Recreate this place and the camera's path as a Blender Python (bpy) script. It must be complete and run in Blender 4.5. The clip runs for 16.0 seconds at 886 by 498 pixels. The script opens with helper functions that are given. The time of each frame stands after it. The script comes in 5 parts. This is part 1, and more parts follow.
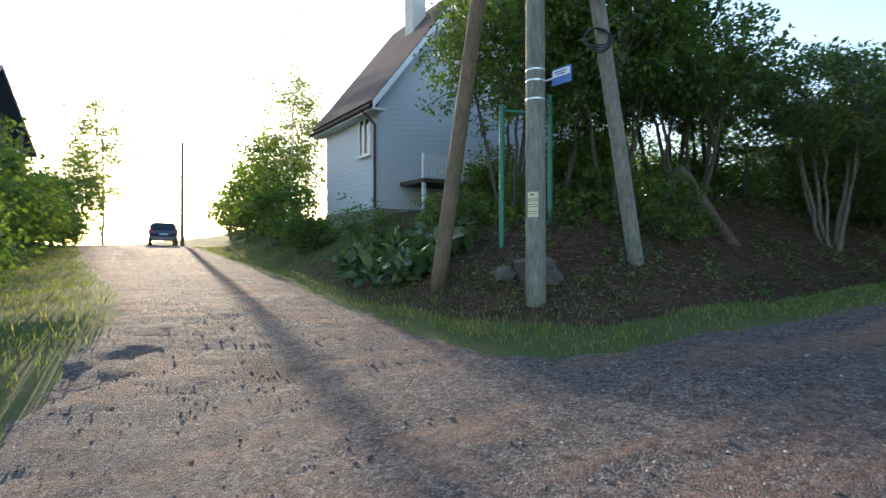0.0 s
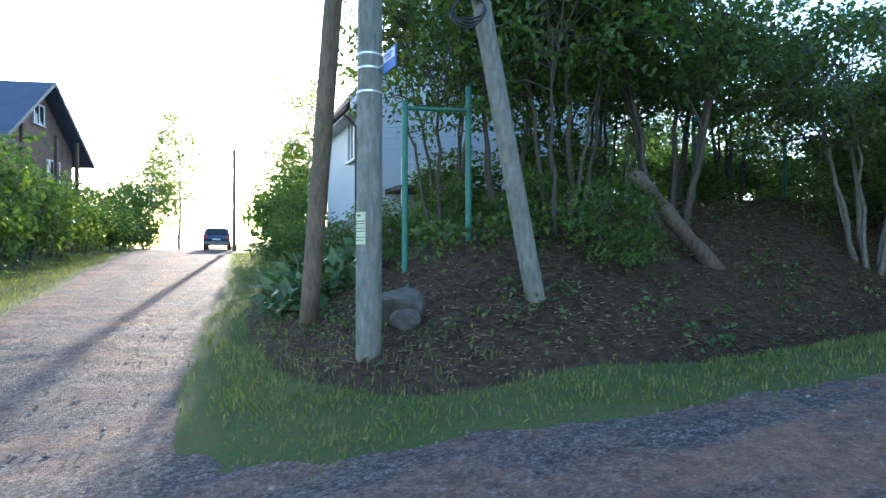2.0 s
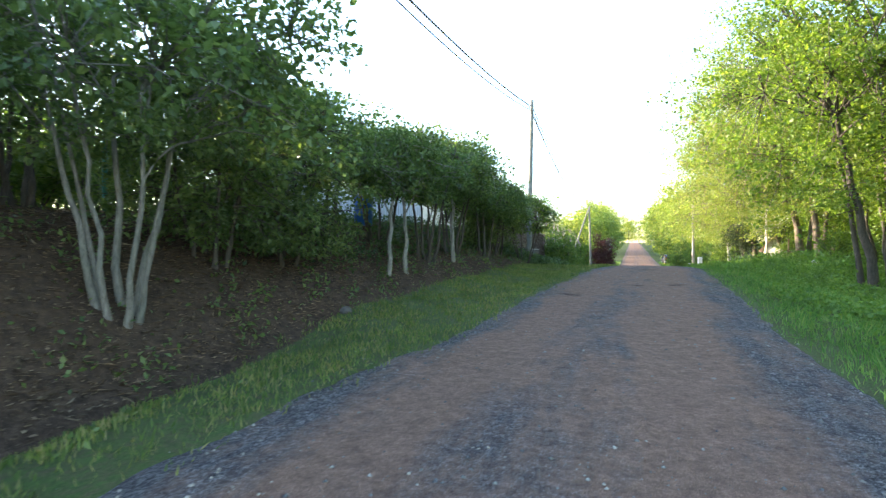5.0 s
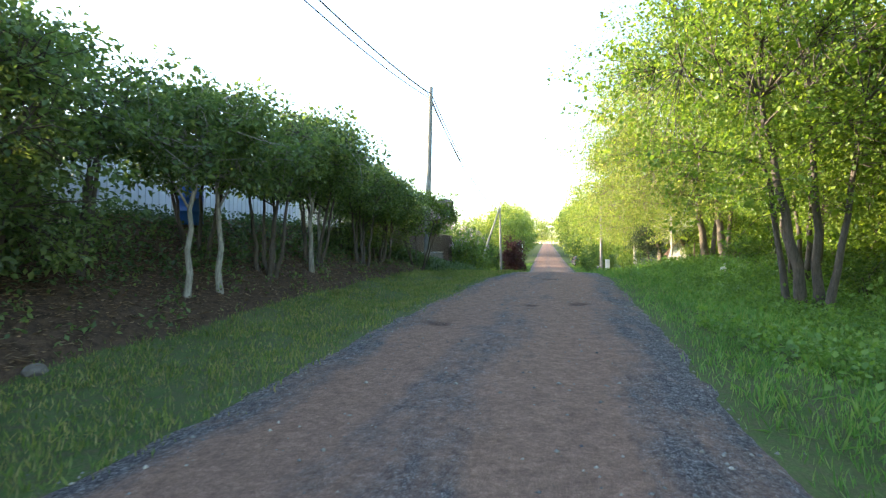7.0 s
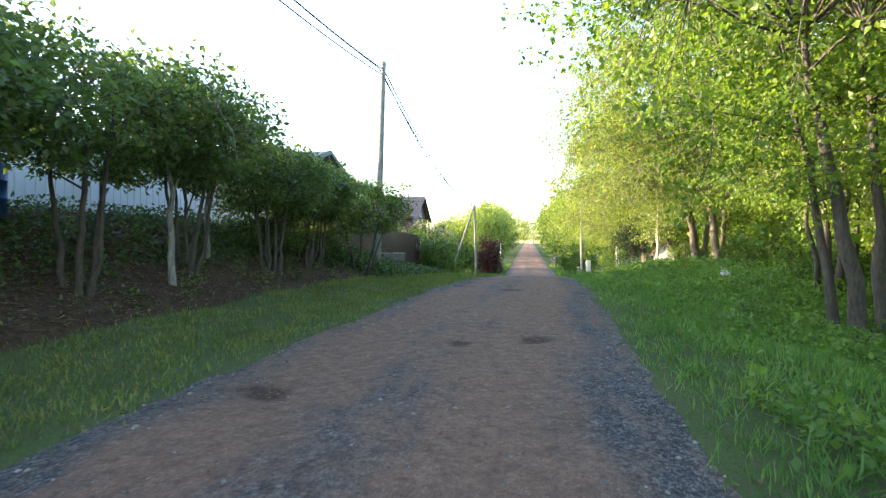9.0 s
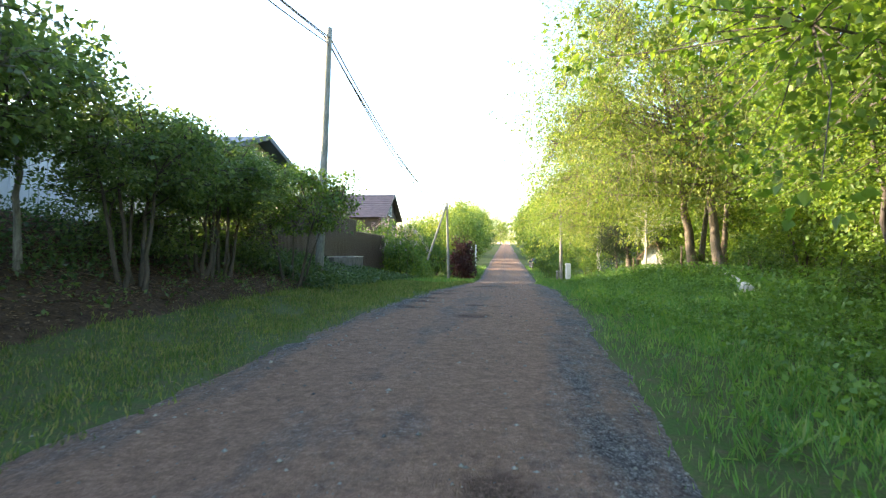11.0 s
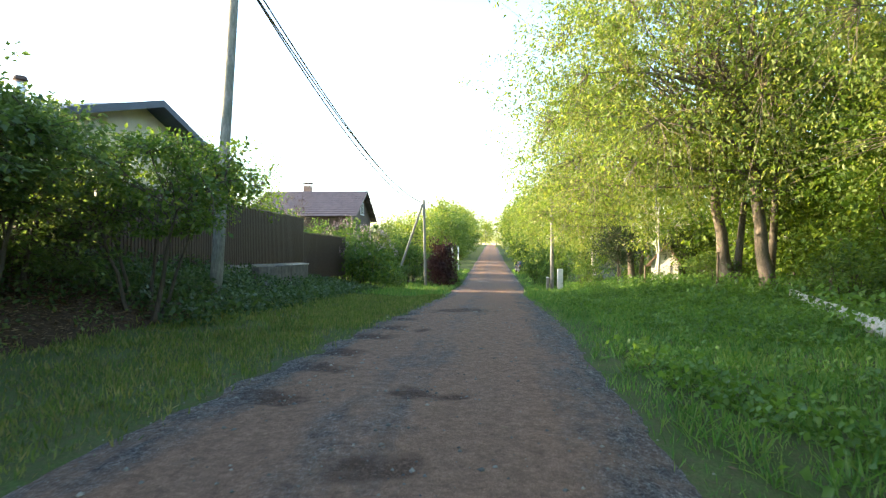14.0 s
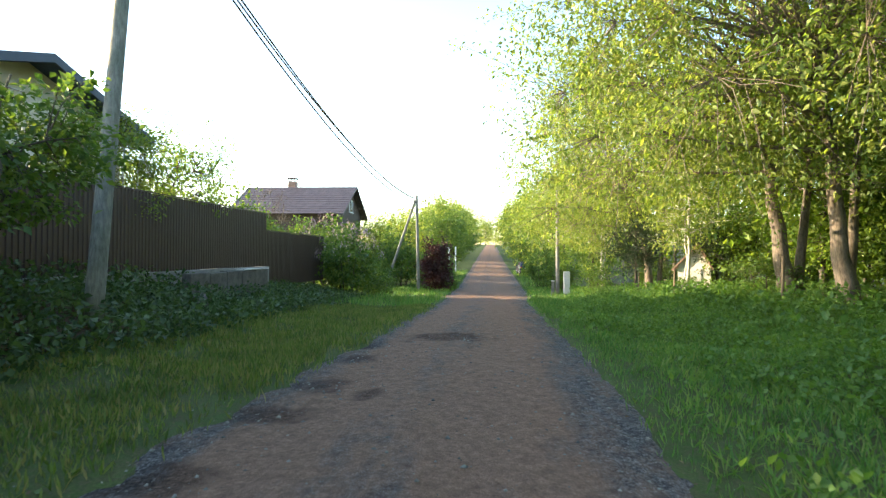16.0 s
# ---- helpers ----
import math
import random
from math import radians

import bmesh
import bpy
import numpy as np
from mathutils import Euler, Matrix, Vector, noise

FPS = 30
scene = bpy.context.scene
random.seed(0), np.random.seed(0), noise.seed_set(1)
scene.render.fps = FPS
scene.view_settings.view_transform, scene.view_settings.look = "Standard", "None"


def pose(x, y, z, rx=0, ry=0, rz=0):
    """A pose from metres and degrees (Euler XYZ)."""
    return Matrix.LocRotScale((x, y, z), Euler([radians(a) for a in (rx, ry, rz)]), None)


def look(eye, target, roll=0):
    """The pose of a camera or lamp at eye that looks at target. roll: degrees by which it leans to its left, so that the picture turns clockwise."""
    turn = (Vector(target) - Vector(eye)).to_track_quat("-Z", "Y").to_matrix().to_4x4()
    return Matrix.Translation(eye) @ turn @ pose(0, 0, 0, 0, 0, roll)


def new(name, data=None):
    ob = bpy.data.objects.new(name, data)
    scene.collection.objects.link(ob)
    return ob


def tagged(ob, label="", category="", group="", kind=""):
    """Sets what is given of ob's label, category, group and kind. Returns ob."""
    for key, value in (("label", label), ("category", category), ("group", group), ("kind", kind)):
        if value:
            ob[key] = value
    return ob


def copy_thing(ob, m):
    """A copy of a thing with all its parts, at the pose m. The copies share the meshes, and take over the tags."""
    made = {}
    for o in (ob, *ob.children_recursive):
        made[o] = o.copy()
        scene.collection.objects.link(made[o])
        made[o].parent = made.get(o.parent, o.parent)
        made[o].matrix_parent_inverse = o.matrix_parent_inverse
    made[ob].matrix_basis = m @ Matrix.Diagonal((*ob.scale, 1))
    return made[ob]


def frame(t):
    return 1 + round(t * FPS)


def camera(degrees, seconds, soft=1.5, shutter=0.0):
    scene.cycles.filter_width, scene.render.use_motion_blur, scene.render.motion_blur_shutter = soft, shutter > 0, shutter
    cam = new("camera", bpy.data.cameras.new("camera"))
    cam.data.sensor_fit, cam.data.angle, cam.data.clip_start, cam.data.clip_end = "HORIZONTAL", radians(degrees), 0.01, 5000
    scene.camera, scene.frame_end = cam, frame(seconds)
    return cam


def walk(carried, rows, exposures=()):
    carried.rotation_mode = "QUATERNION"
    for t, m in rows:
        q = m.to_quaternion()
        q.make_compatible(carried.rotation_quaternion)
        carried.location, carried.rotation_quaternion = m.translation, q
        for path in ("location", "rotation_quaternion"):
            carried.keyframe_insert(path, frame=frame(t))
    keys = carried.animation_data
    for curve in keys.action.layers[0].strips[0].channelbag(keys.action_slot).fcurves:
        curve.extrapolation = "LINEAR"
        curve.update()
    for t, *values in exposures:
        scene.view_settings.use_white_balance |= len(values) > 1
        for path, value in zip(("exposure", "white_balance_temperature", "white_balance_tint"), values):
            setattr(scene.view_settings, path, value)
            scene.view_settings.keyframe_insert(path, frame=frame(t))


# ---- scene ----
cam = camera(77.7, 16.0, soft=1.3, shutter=0.22)
METRES, EYE, TILT, LEAN, TURN = 30.0, 1.35, 0.0, 0.0, 57.0
ROWS = [
    (0.0, 0.0, 0.0, 0.0, 0.0, 0.0, 0.0),
    (0.5, 0.0227, 0.0136, 0.0017, 7.68, -0.05, 0.05),
    (1.0, 0.0481, 0.0274, 0.0044, 9.0, -0.07, 0.09),
    (1.5, 0.0706, 0.045, 0.0081, 9.18, -0.09, 0.03),
    (2.0, 0.0945, 0.0594, 0.0123, 9.21, -0.04, -0.08),
    (2.5, 0.1202, 0.0731, 0.0156, 7.3, -0.04, -0.07),
    (3.0, 0.1464, 0.0879, 0.0161, -4.58, 0.13, -0.23),
    (3.5, 0.1701, 0.1045, 0.0187, -15.87, 0.17, -0.27),
    (4.0, 0.1953, 0.1195, 0.0203, -24.68, 0.34, -0.28),
    (4.5, 0.2191, 0.1358, 0.0241, -32.19, 0.39, -0.32),
    (5.0, 0.2451, 0.1509, 0.0272, -38.03, 0.45, -0.29),
    (7.5, 0.3842, 0.22, 0.0345, -46.77, 0.52, -0.25),
    (8.0, 0.4151, 0.2341, 0.035, -47.26, 0.53, -0.16),
    (8.5, 0.444, 0.2473, 0.0364, -47.92, 0.53, -0.25),
    (9.0, 0.4743, 0.2631, 0.0372, -48.14, 0.48, -0.26),
    (9.5, 0.5048, 0.2777, 0.037, -48.65, 0.5, -0.31),
    (12.0, 0.6407, 0.3653, 0.047, -50.99, 0.56, -0.34),
    (12.5, 0.6688, 0.3815, 0.048, -50.97, 0.6, -0.3),
    (13.0, 0.6952, 0.3967, 0.0499, -50.95, 0.59, -0.31),
    (13.5, 0.7236, 0.4135, 0.0503, -51.62, 0.6, -0.33),
    (14.0, 0.7491, 0.4304, 0.0515, -51.92, 0.59, -0.4),
    (14.5, 0.7776, 0.448, 0.0518, -52.07, 0.6, -0.35),
    (15.0, 0.8034, 0.464, 0.0521, -52.02, 0.62, -0.38),
    (15.5, 0.8337, 0.4815, 0.053, -51.95, 0.58, -0.29),
    (16.0, 0.8597, 0.5012, 0.0545, -51.97, 0.57, -0.4),
]
walk(cam, [(t, pose(0, 0, EYE, TILT, LEAN, TURN) @ pose(METRES * x, METRES * y, METRES * z, 90 + pitch, roll, yaw)) for t, x, y, z, yaw, pitch, roll in ROWS],
     exposures=[(0.0, 1.95, 6300, 16), (0.5, 1.8, 5900, 16), (1.5, 2.35, 5500, 14), (2.5, 2.85, 5600, 15), (3.5, 3.4, 6050, 16), (5.0, 3.2, 6400, 15), (9.0, 3.1, 6550, 15), (12.5, 2.97, 6700, 12), (16.0, 2.8, 6800, 10)])

# ---- world, sun ----
SUN_AZ, SUN_EL = 84.0, 9.5          # degrees left of +y, degrees up
SUN_DIR = Vector((-math.sin(radians(SUN_AZ)) * math.cos(radians(SUN_EL)), math.cos(radians(SUN_AZ)) * math.cos(radians(SUN_EL)), math.sin(radians(SUN_EL))))
world = bpy.data.worlds.new("sky")
scene.world = world
world.use_nodes = True
wn = world.node_tree
sky = wn.nodes.new("ShaderNodeTexSky")
sky.sky_type = "NISHITA"
sky.sun_disc = False
sky.sun_elevation, sky.sun_rotation = radians(SUN_EL), radians(-SUN_AZ)
sky.altitude, sky.air_density, sky.dust_density, sky.ozone_density = 50, 1.0, 0.9, 1.6
wn.links.new(sky.outputs[0], wn.nodes["Background"].inputs[0])
wn.nodes["Background"].inputs[1].default_value = 0.15
sun = new("sun", bpy.data.lights.new("sun", "SUN"))
sun.data.energy, sun.data.angle, sun.data.color = 3.0, radians(0.6), (1.0, 0.83, 0.58)
sun.matrix_world = look(SUN_DIR * 100, (0, 0, 0))


# ---- materials ----
def mat(name):
    m = bpy.data.materials.new(name)
    m.use_nodes = True
    return m, m.node_tree, m.node_tree.nodes["Principled BSDF"]


def node(nt, kind, **kw):
    n = nt.nodes.new(kind)
    for k, v in kw.items():
        n.inputs[k].default_value = v
    return n


def noise_tex(nt, scale, detail=4.0, rough=0.6, coords="Object"):
    tc = nt.nodes.new("ShaderNodeTexCoord")
    n = node(nt, "ShaderNodeTexNoise", Scale=scale, Detail=detail, Roughness=rough)
    nt.links.new(tc.outputs[coords], n.inputs["Vector"])
    return n.outputs["Fac"]


def ramp(nt, fac, stops):
    r = nt.nodes.new("ShaderNodeValToRGB")
    while len(r.color_ramp.elements) < len(stops):
        r.color_ramp.elements.new(0.5)
    for e, (p, c) in zip(r.color_ramp.elements, stops):
        e.position, e.color = p, (*c, 1)
    nt.links.new(fac, r.inputs[0])
    return r.outputs[0]


def mix(nt, fac, a, b, mode="MIX"):
    n = nt.nodes.new("ShaderNodeMix")
    n.data_type, n.blend_type = "RGBA", mode
    for sock, v in ((n.inputs[0], fac), (n.inputs[6], a), (n.inputs[7], b)):
        if isinstance(v, (int, float)):
            sock.default_value = v
        elif isinstance(v, tuple):
            sock.default_value = (*v, 1)
        else:
            nt.links.new(v, sock)
    return n.outputs[2]


def maths(nt, op, a, b=0.0):
    n = nt.nodes.new("ShaderNodeMath")
    n.operation = op
    for sock, v in ((n.inputs[0], a), (n.inputs[1], b)):
        if isinstance(v, (int, float)):
            sock.default_value = v
        else:
            nt.links.new(v, sock)
    return n.outputs[0]


def bump(nt, p, height, strength, dist):
    b = node(nt, "ShaderNodeBump", Strength=strength, Distance=dist)
    nt.links.new(height, b.inputs["Height"])
    nt.links.new(b.outputs[0], p.inputs["Normal"])


def plain(name, c1, c2, scale=6.0, rough=0.7, metal=0.0, relief=0.3, fine=60.0):
    """Two tones in large patches, a finer grain over them, and relief."""
    m, nt, p = mat(name)
    big = noise_tex(nt, scale)
    small = noise_tex(nt, fine, 5.0, 0.7)
    col = ramp(nt, big, [(0.3, c1), (0.7, c2)])
    dark = ramp(nt, small, [(0.3, (0.72, 0.72, 0.72)), (0.7, (1.1, 1.1, 1.1))])
    nt.links.new(mix(nt, 0.8, col, dark, "MULTIPLY"), p.inputs["Base Color"])
    p.inputs["Roughness"].default_value, p.inputs["Metallic"].default_value = rough, metal
    bump(nt, p, small, relief, 0.01)
    return m


def leafy(name, tones, through_light=0.45, gloss=0.45):
    """Leaves: a tone for each leaf, light shining through, a waxy sheen."""
    m, nt, p = mat(name)
    geo = nt.nodes.new("ShaderNodeNewGeometry")
    n = len(tones)
    col = ramp(nt, geo.outputs["Random Per Island"], [(i / (n - 1), c) for i, c in enumerate(tones)])
    patch = ramp(nt, noise_tex(nt, 1.3, 4.0), [(0.32, (0.62, 0.7, 0.68)), (0.68, (1.3, 1.18, 0.95))])
    col = mix(nt, 0.8, col, patch, "MULTIPLY")
    nt.links.new(col, p.inputs["Base Color"])
    p.inputs["Roughness"].default_value = gloss
    p.inputs["Specular IOR Level"].default_value = 0.35
    tr = nt.nodes.new("ShaderNodeBsdfTranslucent")
    nt.links.new(mix(nt, 1.0, col, (1.7, 1.65, 0.75), "MULTIPLY"), tr.inputs[0])
    ms = nt.nodes.new("ShaderNodeMixShader")
    ms.inputs[0].default_value = through_light
    nt.links.new(p.outputs[0], ms.inputs[1])
    nt.links.new(tr.outputs[0], ms.inputs[2])
    nt.links.new(ms.outputs[0], nt.nodes["Material Output"].inputs[0])
    return m


def bark(name, c1, c2, scale=9.0):
    m, nt, p = mat(name)
    tc = nt.nodes.new("ShaderNodeTexCoord")
    mp = nt.nodes.new("ShaderNodeMapping")
    mp.inputs["Scale"].default_value = (1.0, 1.0, 0.22)
    nt.links.new(tc.outputs["Object"], mp.inputs[0])
    n1 = node(nt, "ShaderNodeTexNoise", Scale=scale * 3, Detail=6.0, Roughness=0.7)
    nt.links.new(mp.outputs[0], n1.inputs["Vector"])
    col = ramp(nt, n1.outputs["Fac"], [(0.32, c1), (0.68, c2)])
    big = ramp(nt, noise_tex(nt, 2.0), [(0.35, (0.65, 0.7, 0.6)), (0.65, (1.1, 1.05, 1.0))])
    nt.links.new(mix(nt, 0.8, col, big, "MULTIPLY"), p.inputs["Base Color"])
    p.inputs["Roughness"].default_value = 0.85
    bump(nt, p, n1.outputs["Fac"], 0.7, 0.02)
    return m


def attribute(nt, name):
    a = nt.nodes.new("ShaderNodeAttribute")
    a.attribute_name = name
    return a.outputs["Fac"]


def ground_material():
    """Grass turf, with leaf litter and bare earth on the bank and under trees."""
    m, nt, p = mat("turf_and_litter")
    n1, n2, n3 = noise_tex(nt, 0.7), noise_tex(nt, 9.0, 6.0, 0.7), noise_tex(nt, 45.0, 5.0, 0.75)
    turf = mix(nt, ramp(nt, n1, [(0.35, (0, 0, 0)), (0.65, (1, 1, 1))]), (0.07, 0.13, 0.032), (0.125, 0.165, 0.055))
    turf = mix(nt, ramp(nt, n2, [(0.42, (0, 0, 0)), (0.66, (1, 1, 1))]), turf, (0.14, 0.11, 0.068))
    turf = mix(nt, ramp(nt, n3, [(0.4, (0.75, 0.75, 0.75)), (0.62, (0, 0, 0))]), turf, (0.045, 0.07, 0.024))
    litter = mix(nt, ramp(nt, n2, [(0.35, (0, 0, 0)), (0.65, (1, 1, 1))]), (0.036, 0.025, 0.017), (0.11, 0.072, 0.047))
    litter = mix(nt, ramp(nt, n3, [(0.56, (0, 0, 0)), (0.7, (1, 1, 1))]), litter, (0.19, 0.13, 0.088))
    edge = maths(nt, "ADD", attribute(nt, "litter"), maths(nt, "MULTIPLY", maths(nt, "SUBTRACT", n2, 0.5), 0.9))
    col = mix(nt, ramp(nt, edge, [(0.42, (0, 0, 0)), (0.58, (1, 1, 1))]), turf, litter)
    nt.links.new(col, p.inputs["Base Color"])
    p.inputs["Roughness"].default_value = 0.95
    p.inputs["Specular IOR Level"].default_value = 0.1
    bump(nt, p, maths(nt, "ADD", n3, n2), 0.8, 0.03)
    return m


def road_material():
    """Packed gravel: grey stone chips, reddish-brown wheel tracks of bare earth."""
    m, nt, p = mat("packed_gravel")
    tc = nt.nodes.new("ShaderNodeTexCoord")
    n0, n1, n2 = noise_tex(nt, 0.45, 5.0, 0.65), noise_tex(nt, 3.0, 5.0, 0.65), noise_tex(nt, 28.0, 6.0, 0.8)
    vor = node(nt, "ShaderNodeTexVoronoi", Scale=85.0)
    nt.links.new(tc.outputs["Object"], vor.inputs["Vector"])
    pebble = node(nt, "ShaderNodeTexVoronoi", Scale=34.0)
    nt.links.new(tc.outputs["Object"], pebble.inputs["Vector"])
    stone = ramp(nt, maths(nt, "ADD", maths(nt, "MULTIPLY", vor.outputs["Color"], 0.4), maths(nt, "ADD", maths(nt, "MULTIPLY", n2, 0.35), maths(nt, "MULTIPLY", pebble.outputs["Color"], 0.25))), [(0.27, (0.045, 0.044, 0.046)), (0.5, (0.125, 0.122, 0.126)), (0.76, (0.36, 0.35, 0.34))])
    earth = ramp(nt, n2, [(0.3, (0.215, 0.13, 0.092)), (0.7, (0.45, 0.285, 0.205))])
    mp = nt.nodes.new("ShaderNodeMapping")
    mp.inputs["Scale"].default_value = (1.6, 0.35, 1.0)
    nt.links.new(tc.outputs["Object"], mp.inputs[0])
    streak = node(nt, "ShaderNodeTexNoise", Scale=1.6, Detail=6.0, Roughness=0.7)
    nt.links.new(mp.outputs[0], streak.inputs["Vector"])
    wear = maths(nt, "ADD", maths(nt, "MULTIPLY", maths(nt, "SUBTRACT", streak.outputs["Fac"], 0.5), 2.0), maths(nt, "MULTIPLY", maths(nt, "SUBTRACT", n1, 0.5), 0.9))
    tone = maths(nt, "ADD", attribute(nt, "track"), maths(nt, "ADD", wear, maths(nt, "MULTIPLY", maths(nt, "SUBTRACT", n0, 0.5), 0.9)))
    col = mix(nt, ramp(nt, tone, [(0.12, (0.04, 0.04, 0.04)), (0.85, (0.97, 0.97, 0.97))]), stone, earth)
    clods = ramp(nt, noise_tex(nt, 8.0, 6.0, 0.75), [(0.36, (0.66, 0.65, 0.65)), (0.64, (1.3, 1.28, 1.26))])
    col = mix(nt, 0.75, col, clods, "MULTIPLY")
    fleck = ramp(nt, vor.outputs["Distance"], [(0.05, (1.45, 1.44, 1.43)), (0.5, (0.78, 0.77, 0.76))])
    col = mix(nt, 0.55, col, fleck, "MULTIPLY")
    wet = maths(nt, "ADD", attribute(nt, "hollow"), maths(nt, "ADD", maths(nt, "MULTIPLY", maths(nt, "SUBTRACT", n1, 0.5), 1.7), maths(nt, "MULTIPLY", maths(nt, "SUBTRACT", n2, 0.5), 1.5)))
    damp = mix(nt, ramp(nt, wet, [(0.42, (0, 0, 0)), (0.78, (1, 1, 1))]), (1.0, 1.0, 1.0), ramp(nt, n2, [(0.4, (0.25, 0.255, 0.27)), (0.68, (0.7, 0.7, 0.72))]))
    col = mix(nt, 0.9, col, damp, "MULTIPLY")
    nt.links.new(col, p.inputs["Base Color"])
    p.inputs["Roughness"].default_value = 0.9
    p.inputs["Specular IOR Level"].default_value = 0.08
    bump(nt, p, maths(nt, "ADD", maths(nt, "MULTIPLY", vor.outputs["Distance"], -0.8), maths(nt, "ADD", n2, maths(nt, "MULTIPLY", n1, 1.5))), 1.0, 0.03)
    return m


GROUND, ROAD = ground_material(), road_material()
POLE_WOOD = bark("weathered_pole_wood", (0.13, 0.127, 0.112), (0.3, 0.292, 0.262), 7.0)
POLE_BROWN = bark("brown_pole_wood", (0.11, 0.078, 0.052), (0.24, 0.175, 0.125), 7.0)
LOG_WOOD = bark("dark_rotting_wood", (0.055, 0.042, 0.034), (0.17, 0.125, 0.092), 7.0)
BARK_GREY = bark("grey_smooth_bark", (0.09, 0.08, 0.066), (0.25, 0.232, 0.2))
BARK_DARK = bark("dark_bark", (0.04, 0.032, 0.026), (0.125, 0.1, 0.08))
BARK_MAPLE = bark("dark_maple_bark", (0.035, 0.03, 0.026), (0.12, 0.1, 0.083))
BARK_WARM = bark("brown_furrowed_bark", (0.075, 0.058, 0.045), (0.25, 0.2, 0.158))
BARK_PALE = bark("pale_grey_bark", (0.13, 0.115, 0.1), (0.4, 0.375, 0.34))
BARK_BIRCH = bark("pale_birch_bark", (0.25, 0.22, 0.19), (0.7, 0.67, 0.62))
LEAF_HEDGE = leafy("hedge_leaf", [(0.06, 0.1, 0.046), (0.085, 0.142, 0.06), (0.115, 0.178, 0.075), (0.16, 0.22, 0.1)], 0.5, 0.36)
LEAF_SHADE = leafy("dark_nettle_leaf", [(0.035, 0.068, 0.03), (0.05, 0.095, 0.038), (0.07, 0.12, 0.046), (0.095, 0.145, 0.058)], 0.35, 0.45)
LEAF_MAPLE = leafy("maple_leaf", [(0.075, 0.145, 0.026), (0.105, 0.185, 0.032), (0.14, 0.22, 0.04), (0.19, 0.26, 0.05)], 0.5)
LEAF_WILLOW = leafy("willow_leaf", [(0.105, 0.17, 0.04), (0.145, 0.215, 0.052), (0.19, 0.25, 0.07), (0.25, 0.28, 0.1)], 0.5)
LEAF_BUSH = leafy("bush_leaf", [(0.05, 0.1, 0.028), (0.07, 0.135, 0.034), (0.1, 0.165, 0.042), (0.14, 0.2, 0.055)], 0.45)
LEAF_LUSH = leafy("garden_leaf", [(0.075, 0.16, 0.038), (0.11, 0.21, 0.05), (0.15, 0.25, 0.065)])
LEAF_RED = leafy("dark_red_leaf", [(0.038, 0.014, 0.02), (0.058, 0.02, 0.027), (0.085, 0.034, 0.036)], 0.22)
LEAF_PINE = leafy("conifer_needle", [(0.02, 0.045, 0.018), (0.03, 0.06, 0.024), (0.045, 0.08, 0.03)], 0.15)
LEAF_BIG = leafy("broad_dock_leaf", [(0.05, 0.1, 0.04), (0.08, 0.14, 0.06), (0.12, 0.18, 0.09)], 0.3, 0.3)
BLADE = leafy("grass_blade", [(0.065, 0.165, 0.045), (0.105, 0.235, 0.062), (0.15, 0.28, 0.08), (0.24, 0.31, 0.12)], 0.4, 0.5)
BLADE_DRY = leafy("short_verge_grass", [(0.066, 0.125, 0.03), (0.115, 0.178, 0.045), (0.17, 0.205, 0.07), (0.27, 0.235, 0.125)], 0.35, 0.6)
LITTER = leafy("dead_leaf", [(0.075, 0.046, 0.028), (0.135, 0.088, 0.055), (0.2, 0.14, 0.092), (0.29, 0.21, 0.145)], 0.1, 0.8)
PETAL = leafy("purple_petal", [(0.12, 0.06, 0.25), (0.2, 0.1, 0.36), (0.28, 0.16, 0.42)], 0.3)
LILAC = leafy("lilac_petal", [(0.3, 0.2, 0.42), (0.42, 0.3, 0.5), (0.5, 0.38, 0.5)], 0.3)
STONE_MAT = plain("grey_brown_fieldstone", (0.06, 0.054, 0.046), (0.15, 0.135, 0.115), 5.0, 0.85)
CONCRETE = plain("rough_concrete", (0.17, 0.16, 0.145), (0.3, 0.285, 0.26), 3.0, 0.9)
SIDING = plain("pale_blue_clapboard", (0.5, 0.54, 0.57), (0.6, 0.63, 0.65), 1.2, 0.6, relief=0.1)
WHITE_TRIM = plain("white_painted_trim", (0.68, 0.69, 0.69), (0.8, 0.8, 0.79), 2.0, 0.5, relief=0.1)
ROOF_BROWN = plain("brown_metal_roof", (0.06, 0.036, 0.03), (0.1, 0.062, 0.05), 1.5, 0.85)
ROOF_TILE = plain("plum_brown_roof_tile", (0.085, 0.06, 0.062), (0.14, 0.1, 0.1), 2.0, 0.55)
ROOF_BLUE = plain("dark_blue_roof", (0.03, 0.045, 0.075), (0.05, 0.07, 0.11), 2.0, 0.5)
FENCE_BROWN = plain("chocolate_sheet_metal", (0.045, 0.025, 0.021), (0.06, 0.034, 0.028), 1.0, 0.42, 0.0, 0.06)
DARK_WOOD = plain("dark_brown_boards", (0.05, 0.032, 0.024), (0.1, 0.07, 0.052), 3.0, 0.75)
HOUSE_WOOD = plain("red_brown_boards", (0.13, 0.075, 0.062), (0.21, 0.13, 0.11), 3.0, 0.75)
CREAM = plain("cream_plaster", (0.6, 0.55, 0.44), (0.7, 0.65, 0.54), 2.0, 0.8)
BRICK_MAT = plain("chimney_brick", (0.26, 0.15, 0.11), (0.38, 0.25, 0.19), 8.0, 0.85)
GREEN_PAINT = plain("green_painted_steel", (0.03, 0.15, 0.1), (0.05, 0.22, 0.15), 5.0, 0.45)
BLUE_PAINT = plain("blue_plastic", (0.02, 0.09, 0.32), (0.03, 0.13, 0.42), 4.0, 0.4)
